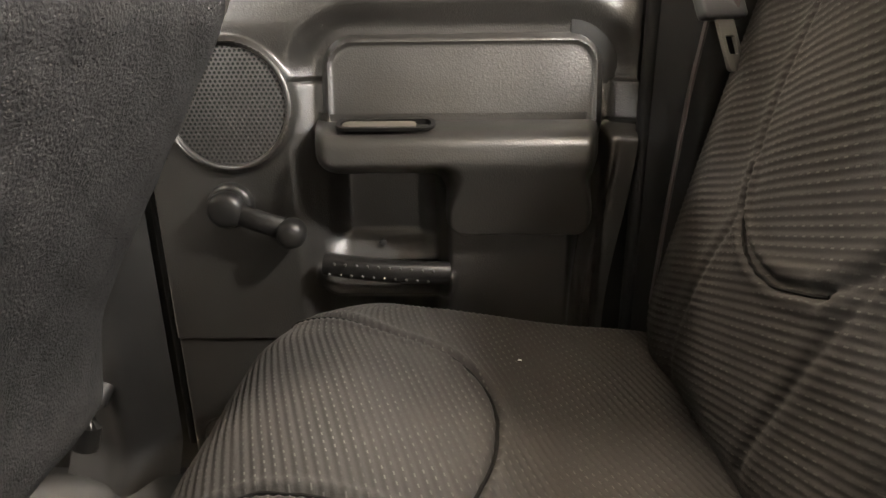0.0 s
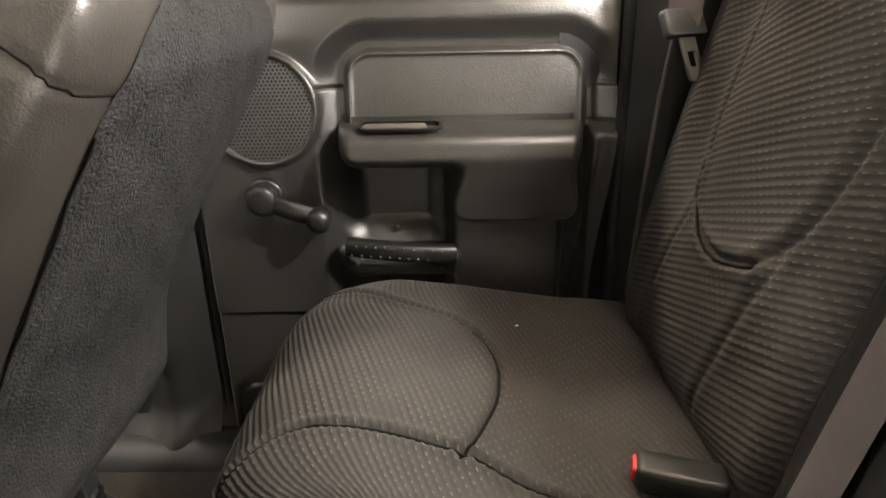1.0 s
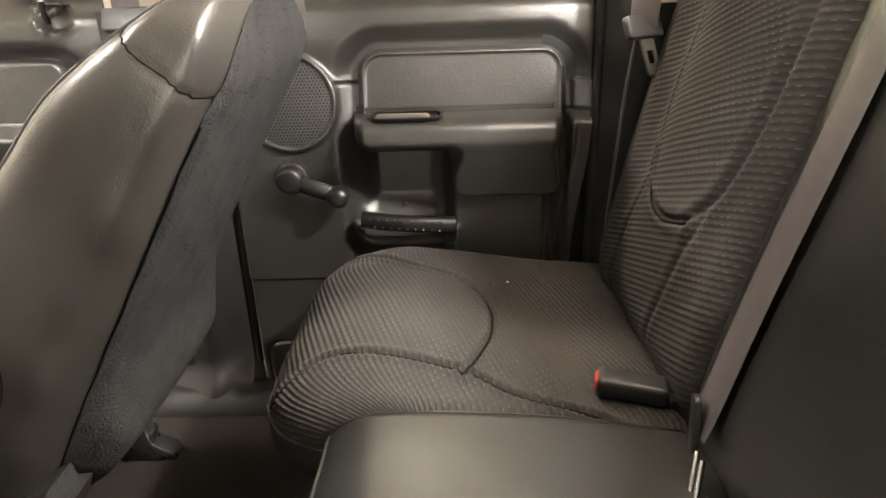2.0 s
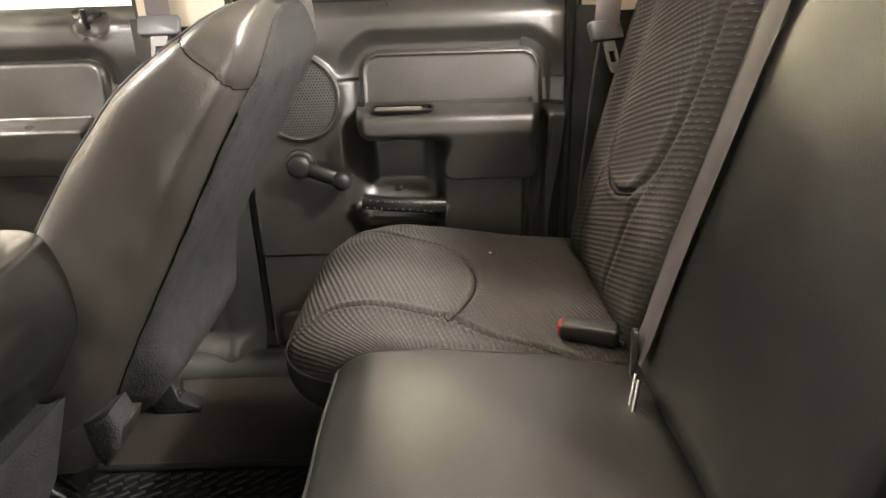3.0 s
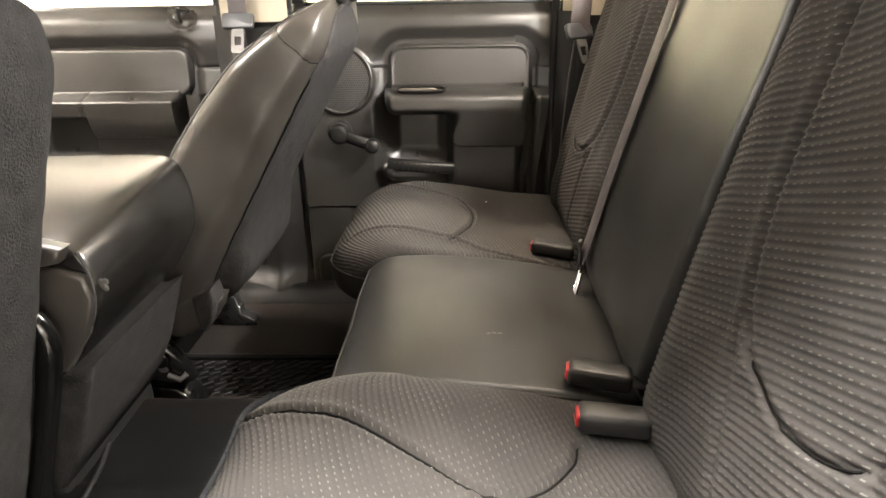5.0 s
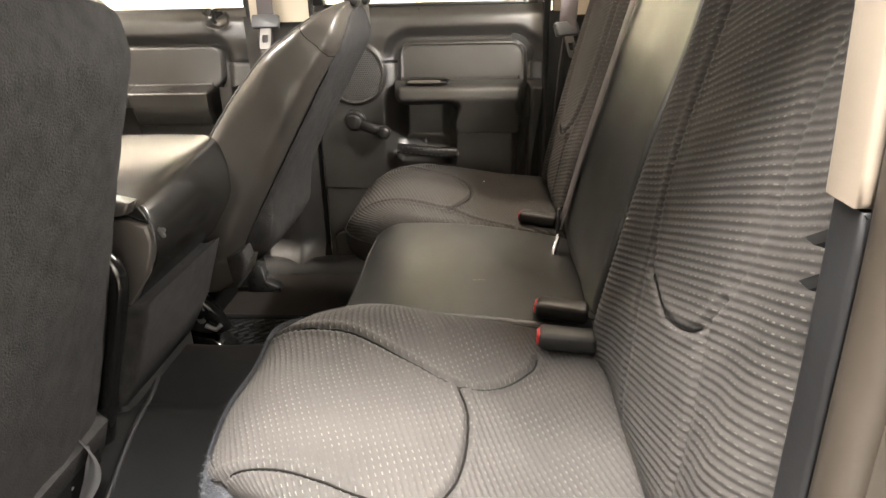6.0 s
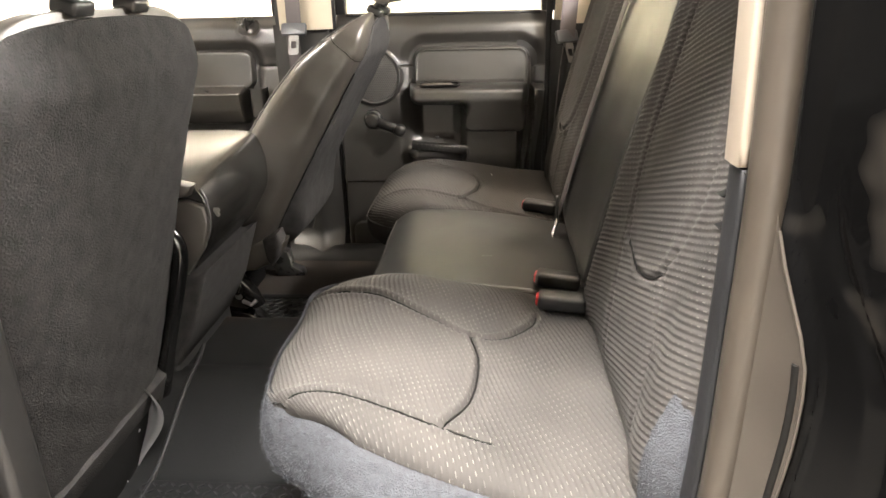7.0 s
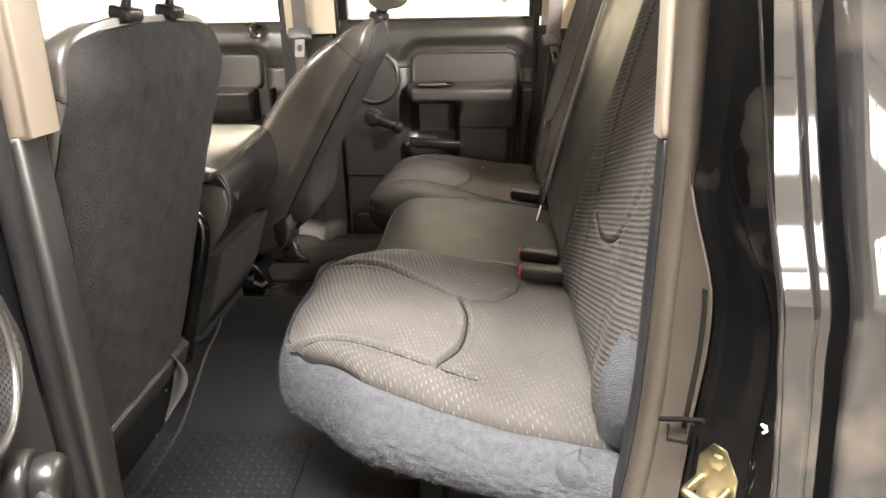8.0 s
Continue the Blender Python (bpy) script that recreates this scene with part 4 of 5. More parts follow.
MBACK = [(0.555, 0.975), (0.53, 0.995), (0.49, 0.99), (0.466, 0.975), (0.450, 0.94), (0.432, 0.88), (0.39, 0.72), (0.345, 0.55), (0.312, 0.41), (0.305, 0.36), (0.32, 0.30), (0.345, 0.27)]


def side_panel(parent, edge, y_out, z_bot, bulge, mat, name="side_carpet", label=""):
    """Carpeted side below a cushion's edge row."""
    keep = (edge[:, 0] < 0.33) & (edge[:, 2] > 0.27) & (np.arange(len(edge)) < np.argmin(edge[:, 0]) + 6)
    e = edge[keep]
    kern = np.ones(21) / 21
    e = np.stack([np.convolve(np.pad(e[:, k], 10, mode="edge"), kern, "valid") for k in range(3)], -1)[::3]
    e[:, 2] += 0.002
    w = np.linspace(0, 1, 16)
    top = e[:, None, :]
    zb = z_bot(e[:, 0])[:, None]
    Z = top[:, :, 2] + (np.minimum(zb, top[:, :, 2] - 0.01) - top[:, :, 2]) * w[None, :]
    s = 1 if y_out > edge[0, 1] else -1
    Y = top[:, :, 1] + s * bulge * np.sin(math.pi * np.minimum(w * 0.62 + 0.0, 1))[None, :] ** 0.8 * (0.22 + 0.78 * smoothstep(-0.16, 0.07, top[:, :, 0]))
    X = top[:, :, 0] + 0.06 * (w[None, :] ** 2) * smoothstep(-0.02, -0.16, top[:, :, 0])
    rng = np.random.RandomState(4)
    J = rng.normal(0, 0.0012, Z.shape)
    pts = np.stack([X, Y + J, Z + J * 0.4], -1)
    return finish(name, sheet(pts, flip=s < 0), mat, parent, label)


def carpet_skirt(parent, edge, bulge, turn):
    """Carpet that wraps a cushion's front and outer side below the cloth's edge."""
    e = edge[edge[:, 0] < 0.36]
    kern = np.ones(25) / 25
    few = np.ones(7) / 7
    e = np.stack([np.convolve(np.pad(e[:, k], 3, mode="edge"), few, "valid") for k in range(3)], -1)
    d = np.gradient(e[:, :2], axis=0)
    d = np.stack([np.convolve(np.pad(d[:, k], 12, mode="edge"), kern, "valid") for k in range(2)], -1)
    ln = np.hypot(d[:, 0], d[:, 1])[:, None]
    n = np.stack([d[:, 1], -d[:, 0]], -1) / ln
    n = n * (1 if np.mean(n[:, 1]) < 0 else -1)
    w = np.linspace(-0.10, 1, 33)
    z_low = 0.208 - 0.012 * smoothstep(0.0, 0.3, e[:, 0])
    arc = np.concatenate([[0], np.cumsum(np.linalg.norm(np.diff(e, axis=0), axis=1))])
    tip = np.exp(-((arc - arc[turn]) / np.where(arc > arc[turn], 0.11, 0.03)) ** 2)
    top = e[:, 2] + 0.001 + 0.013 * tip
    out = bulge * 0.95 * np.sin(math.pi * np.clip(w * 0.80, 0, 1)) ** 0.8 - 0.035 * smoothstep(0.72, 1.0, w) ** 2 - 0.003 - 0.008 * smoothstep(0.04, -0.06, w)
    fat = 0.36 + 0.64 * smoothstep(-0.22, 0.0, e[:, 0])
    rng = np.random.RandomState(4)
    O = out[None, :] * fat[:, None] + 0.006 * tip[:, None] + rng.normal(0, 0.0011, (len(e), 33)) * smoothstep(0.0, 0.08, w)[None, :]
    Z = top[:, None] + (z_low - top)[:, None] * w[None, :]
    X = e[:, 0][:, None] + n[:, 0][:, None] * O
    Y = e[:, 1][:, None] + n[:, 1][:, None] * O
    return finish("carpet_skirt", sheet(np.stack([X, Y, Z], -1)), M_CARPET, parent, "fuzzy blue-grey carpet skirt")


def pile(ob, count, length, seed, outward, mat=M_CARPET):
    """Short loose fibres standing on a carpet mesh."""
    me = ob.data
    rng = np.random.RandomState(seed)
    n = len(me.polygons)
    cen, nor, area = np.empty(n * 3, np.float32), np.empty(n * 3, np.float32), np.empty(n, np.float32)
    me.polygons.foreach_get("center", cen)
    me.polygons.foreach_get("normal", nor)
    me.polygons.foreach_get("area", area)
    cen, nor = cen.reshape(-1, 3), nor.reshape(-1, 3)
    pick = rng.choice(n, count, p=area / area.sum())
    c = cen[pick] + rng.normal(0, 1, (count, 3)) * np.sqrt(area[pick])[:, None] * 0.35
    d = nor[pick] * np.where(nor[pick] @ np.array(outward) < 0, -1, 1)[:, None]
    d = d + rng.normal(0, 0.55, (count, 3))
    d /= np.linalg.norm(d, axis=1)[:, None]
    s = np.cross(d, rng.normal(0, 1, (count, 3)))
    s /= np.linalg.norm(s, axis=1)[:, None]
    ln = length * rng.uniform(0.5, 1.4, (count, 1))
    v = np.stack([c - s * 0.0004 - d * 0.001, c + s * 0.0004 - d * 0.001, c + d * ln], 1).reshape(-1, 3)
    f = np.arange(count * 3).reshape(-1, 3).tolist()
    fib = finish("carpet_fuzz", mesh_of(v, f), mat, ob, smooth=False)
    fib["kind"] = "stuff"


def bump_pad(cy, hy, cb, hb, amp):
    return lambda Y, B: amp * np.exp(-(((Y - cy) / hy) ** 4) - ((B - cb) / hb) ** 4)


def rear_seat(label, y0, y1, inner_seam, mirror, bulge, out_side, puff):
    """mirror: +1 for the passenger side, -1 for the driver's side (about the centre line)."""
    t = thing("rear_seat", label, "car seat", (0.1, (y0 + y1) / 2, 0.2), "rear seats")
    f = lambda y: C + mirror * (y - C)
    oval = curve_pts([(f(y), x - (0.013 if mirror > 0 else 0.0)) for y, x in (((0.835, -0.18), (0.81, -0.105), (0.765, -0.03)) if mirror > 0 else ()) + (((0.720, 0.045), (0.64, 0.088), (0.55, 0.088), (0.475, 0.065), (0.425, 0.040)) if mirror > 0 else ((0.722, 0.050), (0.650, 0.086), (0.556, 0.097), (0.500, 0.092), (0.461, 0.080)))], 8)
    inner = curve_pts([(f(y), x) for y, x in inner_seam], 8)
    outer = curve_pts([(f(y), x) for y, x in ((0.650, -0.225), (0.657, -0.18), (0.668, -0.11), (0.698, -0.016), (0.724, 0.055), (0.735, 0.12))], 8)
    pads = [bump_pad(f(0.585), 0.15, -0.05, 0.14, 0.010), lambda Y, B: -0.008 * np.exp(-((Y - f(0.60)) / 0.12) ** 2 - ((B - 0.18) / 0.08) ** 2)]
    seam_list = [(oval, 0.0065, 0.0038), (inner, 0.006, 0.0038)] + ([(outer, 0.005, 0.0036)] if mirror < 0 else [])
    if mirror < 0:
        # raised roll beside the middle seat
        pads.append(lambda Y, B: 0.020 * np.exp(-((Y - f(0.315)) / 0.075) ** 2) * smoothstep(0.24, 0.10, B))
        narrow = lambda x: np.interp(x, (-0.25, -0.185, -0.084, 0.046, 0.165, 0.276, 0.38), (-0.50, -0.553, -0.614, -0.655, -0.684, -0.70, -0.70))
    kw = dict(edge_r=0.022 if mirror > 0 else 0.045, soft=(1, 1) if mirror > 0 else (0.75, 0.35), corner=(0.11, 0.11) if mirror > 0 else (0.06, 0.15), narrow=None if mirror > 0 else narrow, fall=mirror < 0, bow=0.0 if mirror > 0 else 0.016)
    c, pts = padded("cushion", t, CUSH[:10 if mirror > 0 else 9], y0, y1, M_FABRIC, "ribbed woven cloth cushion with curved seams", seams=seam_list, pads=pads, **kw)
    seam_thread(c, pts, [l for l, _, _ in seam_list], "x", 0.0021 if mirror > 0 else 0.0016)
    zb = lambda x: 0.205 + 0.03 * smoothstep(0.25, 0.0, x) + 0.030 * smoothstep(0.02, -0.14, x)
    if mirror > 0:
        padded("front_band", t, CUSH[9:], y0, y1, M_PLAIN, "", ribs=False, **kw)
        part("nose_seam", sweep([tuple(q) for q in pts[::4, -1]], 0.0024, 6), M_STITCH, t)
        side_panel(t, pts[-1], 9, zb, puff, M_CARPET, label="fuzzy blue-grey carpet side")
        side_panel(t, pts[0], -9, zb, 0.008, M_PLAIN, name="inner_side")
    else:
        sk = carpet_skirt(t, np.concatenate([pts[::-3, -1], pts[0, ::-4]]), puff, len(pts[::-3, -1]))
        pile(sk, 26000, 0.0040, 3, (-0.4, -1, 0))
        side_panel(t, pts[-1], 9, zb, 0.008, M_PLAIN, name="inner_side")
    part("underside", prism([(0.34, 0.20), (-0.04, 0.215), (-0.11, 0.235), (-0.10, 0.275), (0.34, 0.275)], y0 + (0.03 if mirror > 0 else 0.10), y1 - 0.03, bevel=0.01), M_BLACK, t)
    # backrest
    side_a = curve_pts([(f(y), z) for y, z in ((0.665, 1.0), (0.675, 0.80), (0.688, 0.68), (0.675, 0.60))], 8)
    u = curve_pts([(f(y), z) for y, z in ((0.675, 0.60), (0.655, 0.562), (0.610, 0.538), (0.55, 0.532), (0.48, 0.550))], 8)
    side_b = curve_pts([(f(y), z) for y, z in ((0.48, 0.550), (0.425, 0.61), (0.398, 0.74), (0.392, 1.0))], 8)
    low = curve_pts([(f(0.44), 0.57), (f(0.475), 0.48), (f(0.52), 0.36)], 8)
    low2 = curve_pts([(f(0.665), 0.57), (f(0.71), 0.46), (f(0.73), 0.34)], 8)
    bp = [bump_pad(f(0.54), 0.15, 0.78, 0.26, bulge), bump_pad(f(0.55), 0.2, 0.45, 0.10, bulge * 0.5), lambda Y, B: 0.012 * np.exp(-((Y - f(0.78)) / 0.04) ** 2) + 0.012 * np.exp(-((Y - f(0.33)) / 0.04) ** 2)]
    b, bpts = padded("backrest", t, BACK, y0 - (0.0 if mirror > 0 else 0.045), y1 - (0.0 if mirror > 0 else 0.01), M_FABRIC, "ribbed woven cloth backrest", axis="z", seams=[(u, 0.007, 0.0045) if mirror > 0 else (u, 0.0045, 0.0038), (side_a, 0.003, 0.006), (side_b, 0.005, 0.006), (low, 0.0025, 0.006), (low2, 0.0025, 0.006)], pads=bp, edge_r=0.04, noise_amp=0.0012, relief=0.0012 if mirror > 0 else 0.0018)
    seam_thread(b, bpts, [u] if mirror > 0 else [u[8:]], "z", 0.0018 if mirror > 0 else 0.0013)
    part("back_core", prism([(0.56, 0.30), (0.40, 0.30), (0.39, 0.45), (0.45, 0.75), (0.49, 0.95), (0.56, 0.97)], y0 + 0.012, y1 - 0.012, bevel=0.01), M_PLAIN, t)
    return t, pts, bpts


INNER_FAR = ((0.425, -0.235), (0.462, -0.15), (0.452, -0.04), (0.428, 0.04), (0.39, 0.10), (0.37, 0.18), (0.355, 0.22))
INNER_NEAR = ((0.335, -0.215), (0.345, -0.16), (0.365, -0.08), (0.416, 0.01), (0.458, 0.08), (0.446, 0.14), (0.396, 0.188), (0.36, 0.20))
seat_far, _, _ = rear_seat("dark ribbed cloth rear seat beside the closed door", 0.352, 0.872, INNER_FAR, 1, 0.026, 1, 0.016)
seat_near, _, near_back = rear_seat("dark ribbed cloth rear seat with grey carpet side", -0.672, -0.115, INNER_NEAR, -1, 0.010, -1, 0.055)


def carpet_wing():
    """Blue-grey carpet flap where the backrest's outer edge meets the cushion."""
    S, Tt = np.meshgrid(np.linspace(0, 1, 24), np.linspace(0, 1, 14), indexing="ij")
    z = 0.308 + 0.202 * S
    x = 0.297 + 0.032 * S + 0.10 * Tt - 0.02 * np.sin(math.pi * S)
    y = -0.690 - 0.042 * np.sin(math.pi * np.clip(Tt * 1.1, 0, 1)) ** 0.7 * np.sin(math.pi * np.clip(S * 0.9 + 0.1, 0, 1)) ** 0.6
    rng = np.random.RandomState(8)
    y = y + rng.normal(0, 0.001, y.shape)
    wing = finish("carpet_wing", sheet(np.stack([x, y, z], -1)), M_CARPET, seat_near, "fuzzy blue-grey carpet flap")
    pile(wing, 1400, 0.003, 5, (0, -1, 0))
    # loose folded corner of the carpet below the wing
    A, Bq = np.meshgrid(np.linspace(0, 2 * math.pi, 28), np.linspace(0.02, 1, 18), indexing="ij")
    rad = np.sqrt(1 - (2 * Bq - 1) ** 2 * 0.999)
    x = 0.268 + 0.052 * rad * np.cos(A) * (1 + 0.18 * np.sin(3 * A))
    y = -0.712 + 0.030 * rad * np.sin(A)
    z = 0.212 + 0.085 * Bq + 0.010 * np.sin(2 * A)
    fold = finish("carpet_fold", sheet(np.stack([x, y, z], -1)), M_CARPET, seat_near, "folded loose carpet corner")
    pile(fold, 1800, 0.004, 6, (0, -1, 0))


carpet_wing()
for hx, hz in ((0.341, 0.727), (0.343, 0.695)):
    part("cloth_hook", prism([(hx - 0.010, hz), (hx + 0.012, hz + 0.009), (hx + 0.012, hz - 0.007)], -0.700, -0.716, bevel=0.001), M_VOID, seat_near, "small dark plastic hook")


def middle_seat():
    t = thing("middle_seat", "smooth black vinyl middle seat with scuff marks", "car seat", (0.1, 0.12, 0.2), "rear seats")
    prof = [(0.375, 0.285), (0.33, 0.318), (0.25, 0.336), (0.15, 0.350), (0.05, 0.360), (-0.05, 0.364), (-0.102, 0.358), (-0.138, 0.334), (-0.152, 0.295), (-0.168, 0.22), (-0.175, 0.19)]
    c, pts = padded("cushion", t, prof, -0.125, 0.358, M_VINYL, "black vinyl cushion", ribs=False, edge_r=0.016, noise_amp=0.0016, pads=[bump_pad(0.115, 0.22, 0.06, 0.16, 0.006)])
    for i in (1, -2):
        p = [tuple(Vector(q) + Vector((0, 0, 0.001))) for q in pts[i][::3] if q[0] < 0.31]
        part("welt", sweep(p, 0.0030, 6), M_VINYL, t)
    k = int(np.argmin(np.abs(pts[10, :, 0] + 0.141)))
    part("welt", sweep([tuple(q) for q in pts[::4, k]], 0.0030, 6, up=(0, 0, 1)), M_VINYL, t)
    part("core", prism([(0.33, 0.20), (-0.13, 0.20), (-0.115, 0.30), (-0.06, 0.34), (0.30, 0.31)], -0.115, 0.348), M_BLACK, t)
    padded("backrest", t, MBACK, -0.118, 0.356, M_VINYL, "black vinyl backrest", ribs=False, axis="z", edge_r=0.02, noise_amp=0.002, pads=[bump_pad(0.12, 0.2, 0.75, 0.35, 0.006)])
    part("back_core", prism([(0.54, 0.30), (0.40, 0.30), (0.40, 0.5), (0.48, 0.85), (0.53, 0.95)], -0.11, 0.34), M_BLACK, t)
    rng = random.Random(3)
    for k in range(3):
        bm = bmesh.new()
        bmesh.ops.create_icosphere(bm, subdivisions=1, radius=0.0042, matrix=Matrix.Translation((0.098 + 0.009 * k, 0.020 + 0.004 * rng.random(), 0.3628)) @ Matrix.Diagonal((1.1, 0.7, 0.12, 1)))
        part("scuff", bm, M_PALE, t, "pale scuff mark")


middle_seat()


def buckle(label, x, y, z, yaw, pitch=4):
    m = pose(x, y, z, 0, pitch, yaw)
    t = thing("seat_belt_buckle", label, "buckle", (x, y, z), "rear belt buckles")
    part("body", move(prism(round_outline(-0.003, 0.088, -0.0145, 0.0145, 0.009, 5), -0.020, 0.020, bevel=0.007, seg=3), m), M_BLACK, t, "black plastic body")
    part("release_button", move(prism(round_outline(-0.0062, 0.004, -0.0095, 0.0095, 0.004, 4), -0.0135, 0.0135, bevel=0.0035, seg=2), m), M_RED, t, "red release button")
    part("slot", move(box(-0.0070, -0.002, -0.010, 0.010, 0.003, 0.0055, 0), m), M_RUBBER, t)
    part("stalk", move(sweep([(0.08, 0, 0), (0.11, 0, -0.004), (0.15, 0, -0.03)], 0.014, 8, 0.4), m), M_BLACK, t)
    return t


buckle("black belt buckle with red button on the far seat", 0.208, 0.418, 0.356, -14)
buckle("black belt buckle with red button on the middle seat", 0.211, -0.087, 0.362, -10)
buckle("black belt buckle with red button on the near seat", 0.207, -0.200, 0.366, -4)


def middle_belt():
    t = thing("shoulder_belt", "brown-grey webbing of the middle belt clipped to its anchor", "seat belt", (0.29, 0.27, 0.34))
    pts = curve_pts([(0.288, 0.290, 0.375), (0.300, 0.288, 0.42), (0.330, 0.284, 0.55), (0.375, 0.280, 0.72), (0.418, 0.277, 0.88), (0.452, 0.274, 0.99), (0.50, 0.272, 1.03), (0.58, 0.272, 1.03)], 10)
    part("webbing", sweep(pts, 0.023, 8, 0.07, up=(1, 0, 0), power=5), M_BELT, t)
    part("latch_plate", move(prism(round_outline(-0.012, 0.012, -0.034, 0.034, 0.008, 4), -0.004, 0.004, axis="y", bevel=0.002), pose(0.284, 0.288, 0.385, 0, 12, 80)), M_BLACK, t, "black latch plate cover")
    for dy in (-0.0075, 0.0075):
        part("tongue_bar", sweep([(0.283, 0.262 + dy, 0.362), (0.272, 0.240 + dy, 0.335), (0.268, 0.232 + dy, 0.322)], 0.0038, 8), M_CHROME, t, "bright metal tongue")
    part("tongue_end", sweep([(0.268, 0.224, 0.323), (0.268, 0.240, 0.323)], 0.0045, 8), M_CHROME, t)
    part("anchor", disc(0.272, 0.225, 0.322, 0.020, 0.016, "z", 20, 0.005), M_BLACK, t, "round anchor boss")


middle_belt()


def pillar_belt(x, y, zt, label, yaw, along, name="pillar_belt"):
    t = thing(name, label, "seat belt", (x, y, 0.7))
    part("webbing", sweep([(x + 0.03 * (1 - k) * along, y, zt + (1.30 - zt) * (1 - k)) for k in np.linspace(0, 1, 8)], 0.024, 8, 0.06, up=(0, 1, 0), power=5), M_BELT, t)
    m = pose(x, y - 0.006, zt, -24, 0, yaw) @ Matrix.Diagonal((1.25, 1.25, 1.25, 1))
    part("latch_plate", move(prism(round_outline(-0.033, 0.033, -0.012, 0.020, 0.006, 4), -0.006, 0.006, bevel=0.003), m), M_PLATE, t, "blue-grey latch plate cover")
    bm = bmesh.new()
    outer, inner = round_outline(-0.013, 0.013, -0.062, -0.008, 0.005, 3), round_outline(-0.007, 0.007, -0.046, -0.028, 0.002, 3)
    a, b = ([bm.verts.new((p, h, q)) for p, q in o] for o, h in ((outer, -0.0015), (inner, -0.0015)))
    c, d = ([bm.verts.new((p, h, q)) for p, q in o] for o, h in ((outer, 0.0015), (inner, 0.0015)))
    for p, q in ((a, b), (c, d), (a, c), (b, d)):
        for i in range(len(p)):
            bm.faces.new((p[i], p[(i + 1) % len(p)], q[(i + 1) % len(p)], q[i]))
    bmesh.ops.recalc_face_normals(bm, faces=bm.faces)
    part("tongue", move(bm, m), M_STEEL2, t, "bright slotted metal tongue")
    return t


far_belt = pillar_belt(0.350, 0.846, 0.764, "mauve-grey belt with chrome tongue hanging at the rear pillar", 35, 1)
part("lower_webbing", sweep([(0.345, 0.862, 0.76), (0.335, 0.872, 0.66), (0.325, 0.880, 0.50), (0.318, 0.884, 0.36)], 0.006, 8, 0.3, up=(1, 0, 0), power=5), M_BELT, far_belt)
front_belt = pillar_belt(-0.522, 0.862, 0.800, "brown-grey belt with metal tongue hanging at the door pillar", 0, 0.3)
part("lower_webbing", sweep([(-0.536, 0.880, 0.82), (-0.536, 0.890, 0.70), (-0.530, 0.895, 0.5), (-0.51, 0.892, 0.36)], 0.022, 8, 0.06, up=(0, 1, 0), power=5), M_BELT, front_belt)


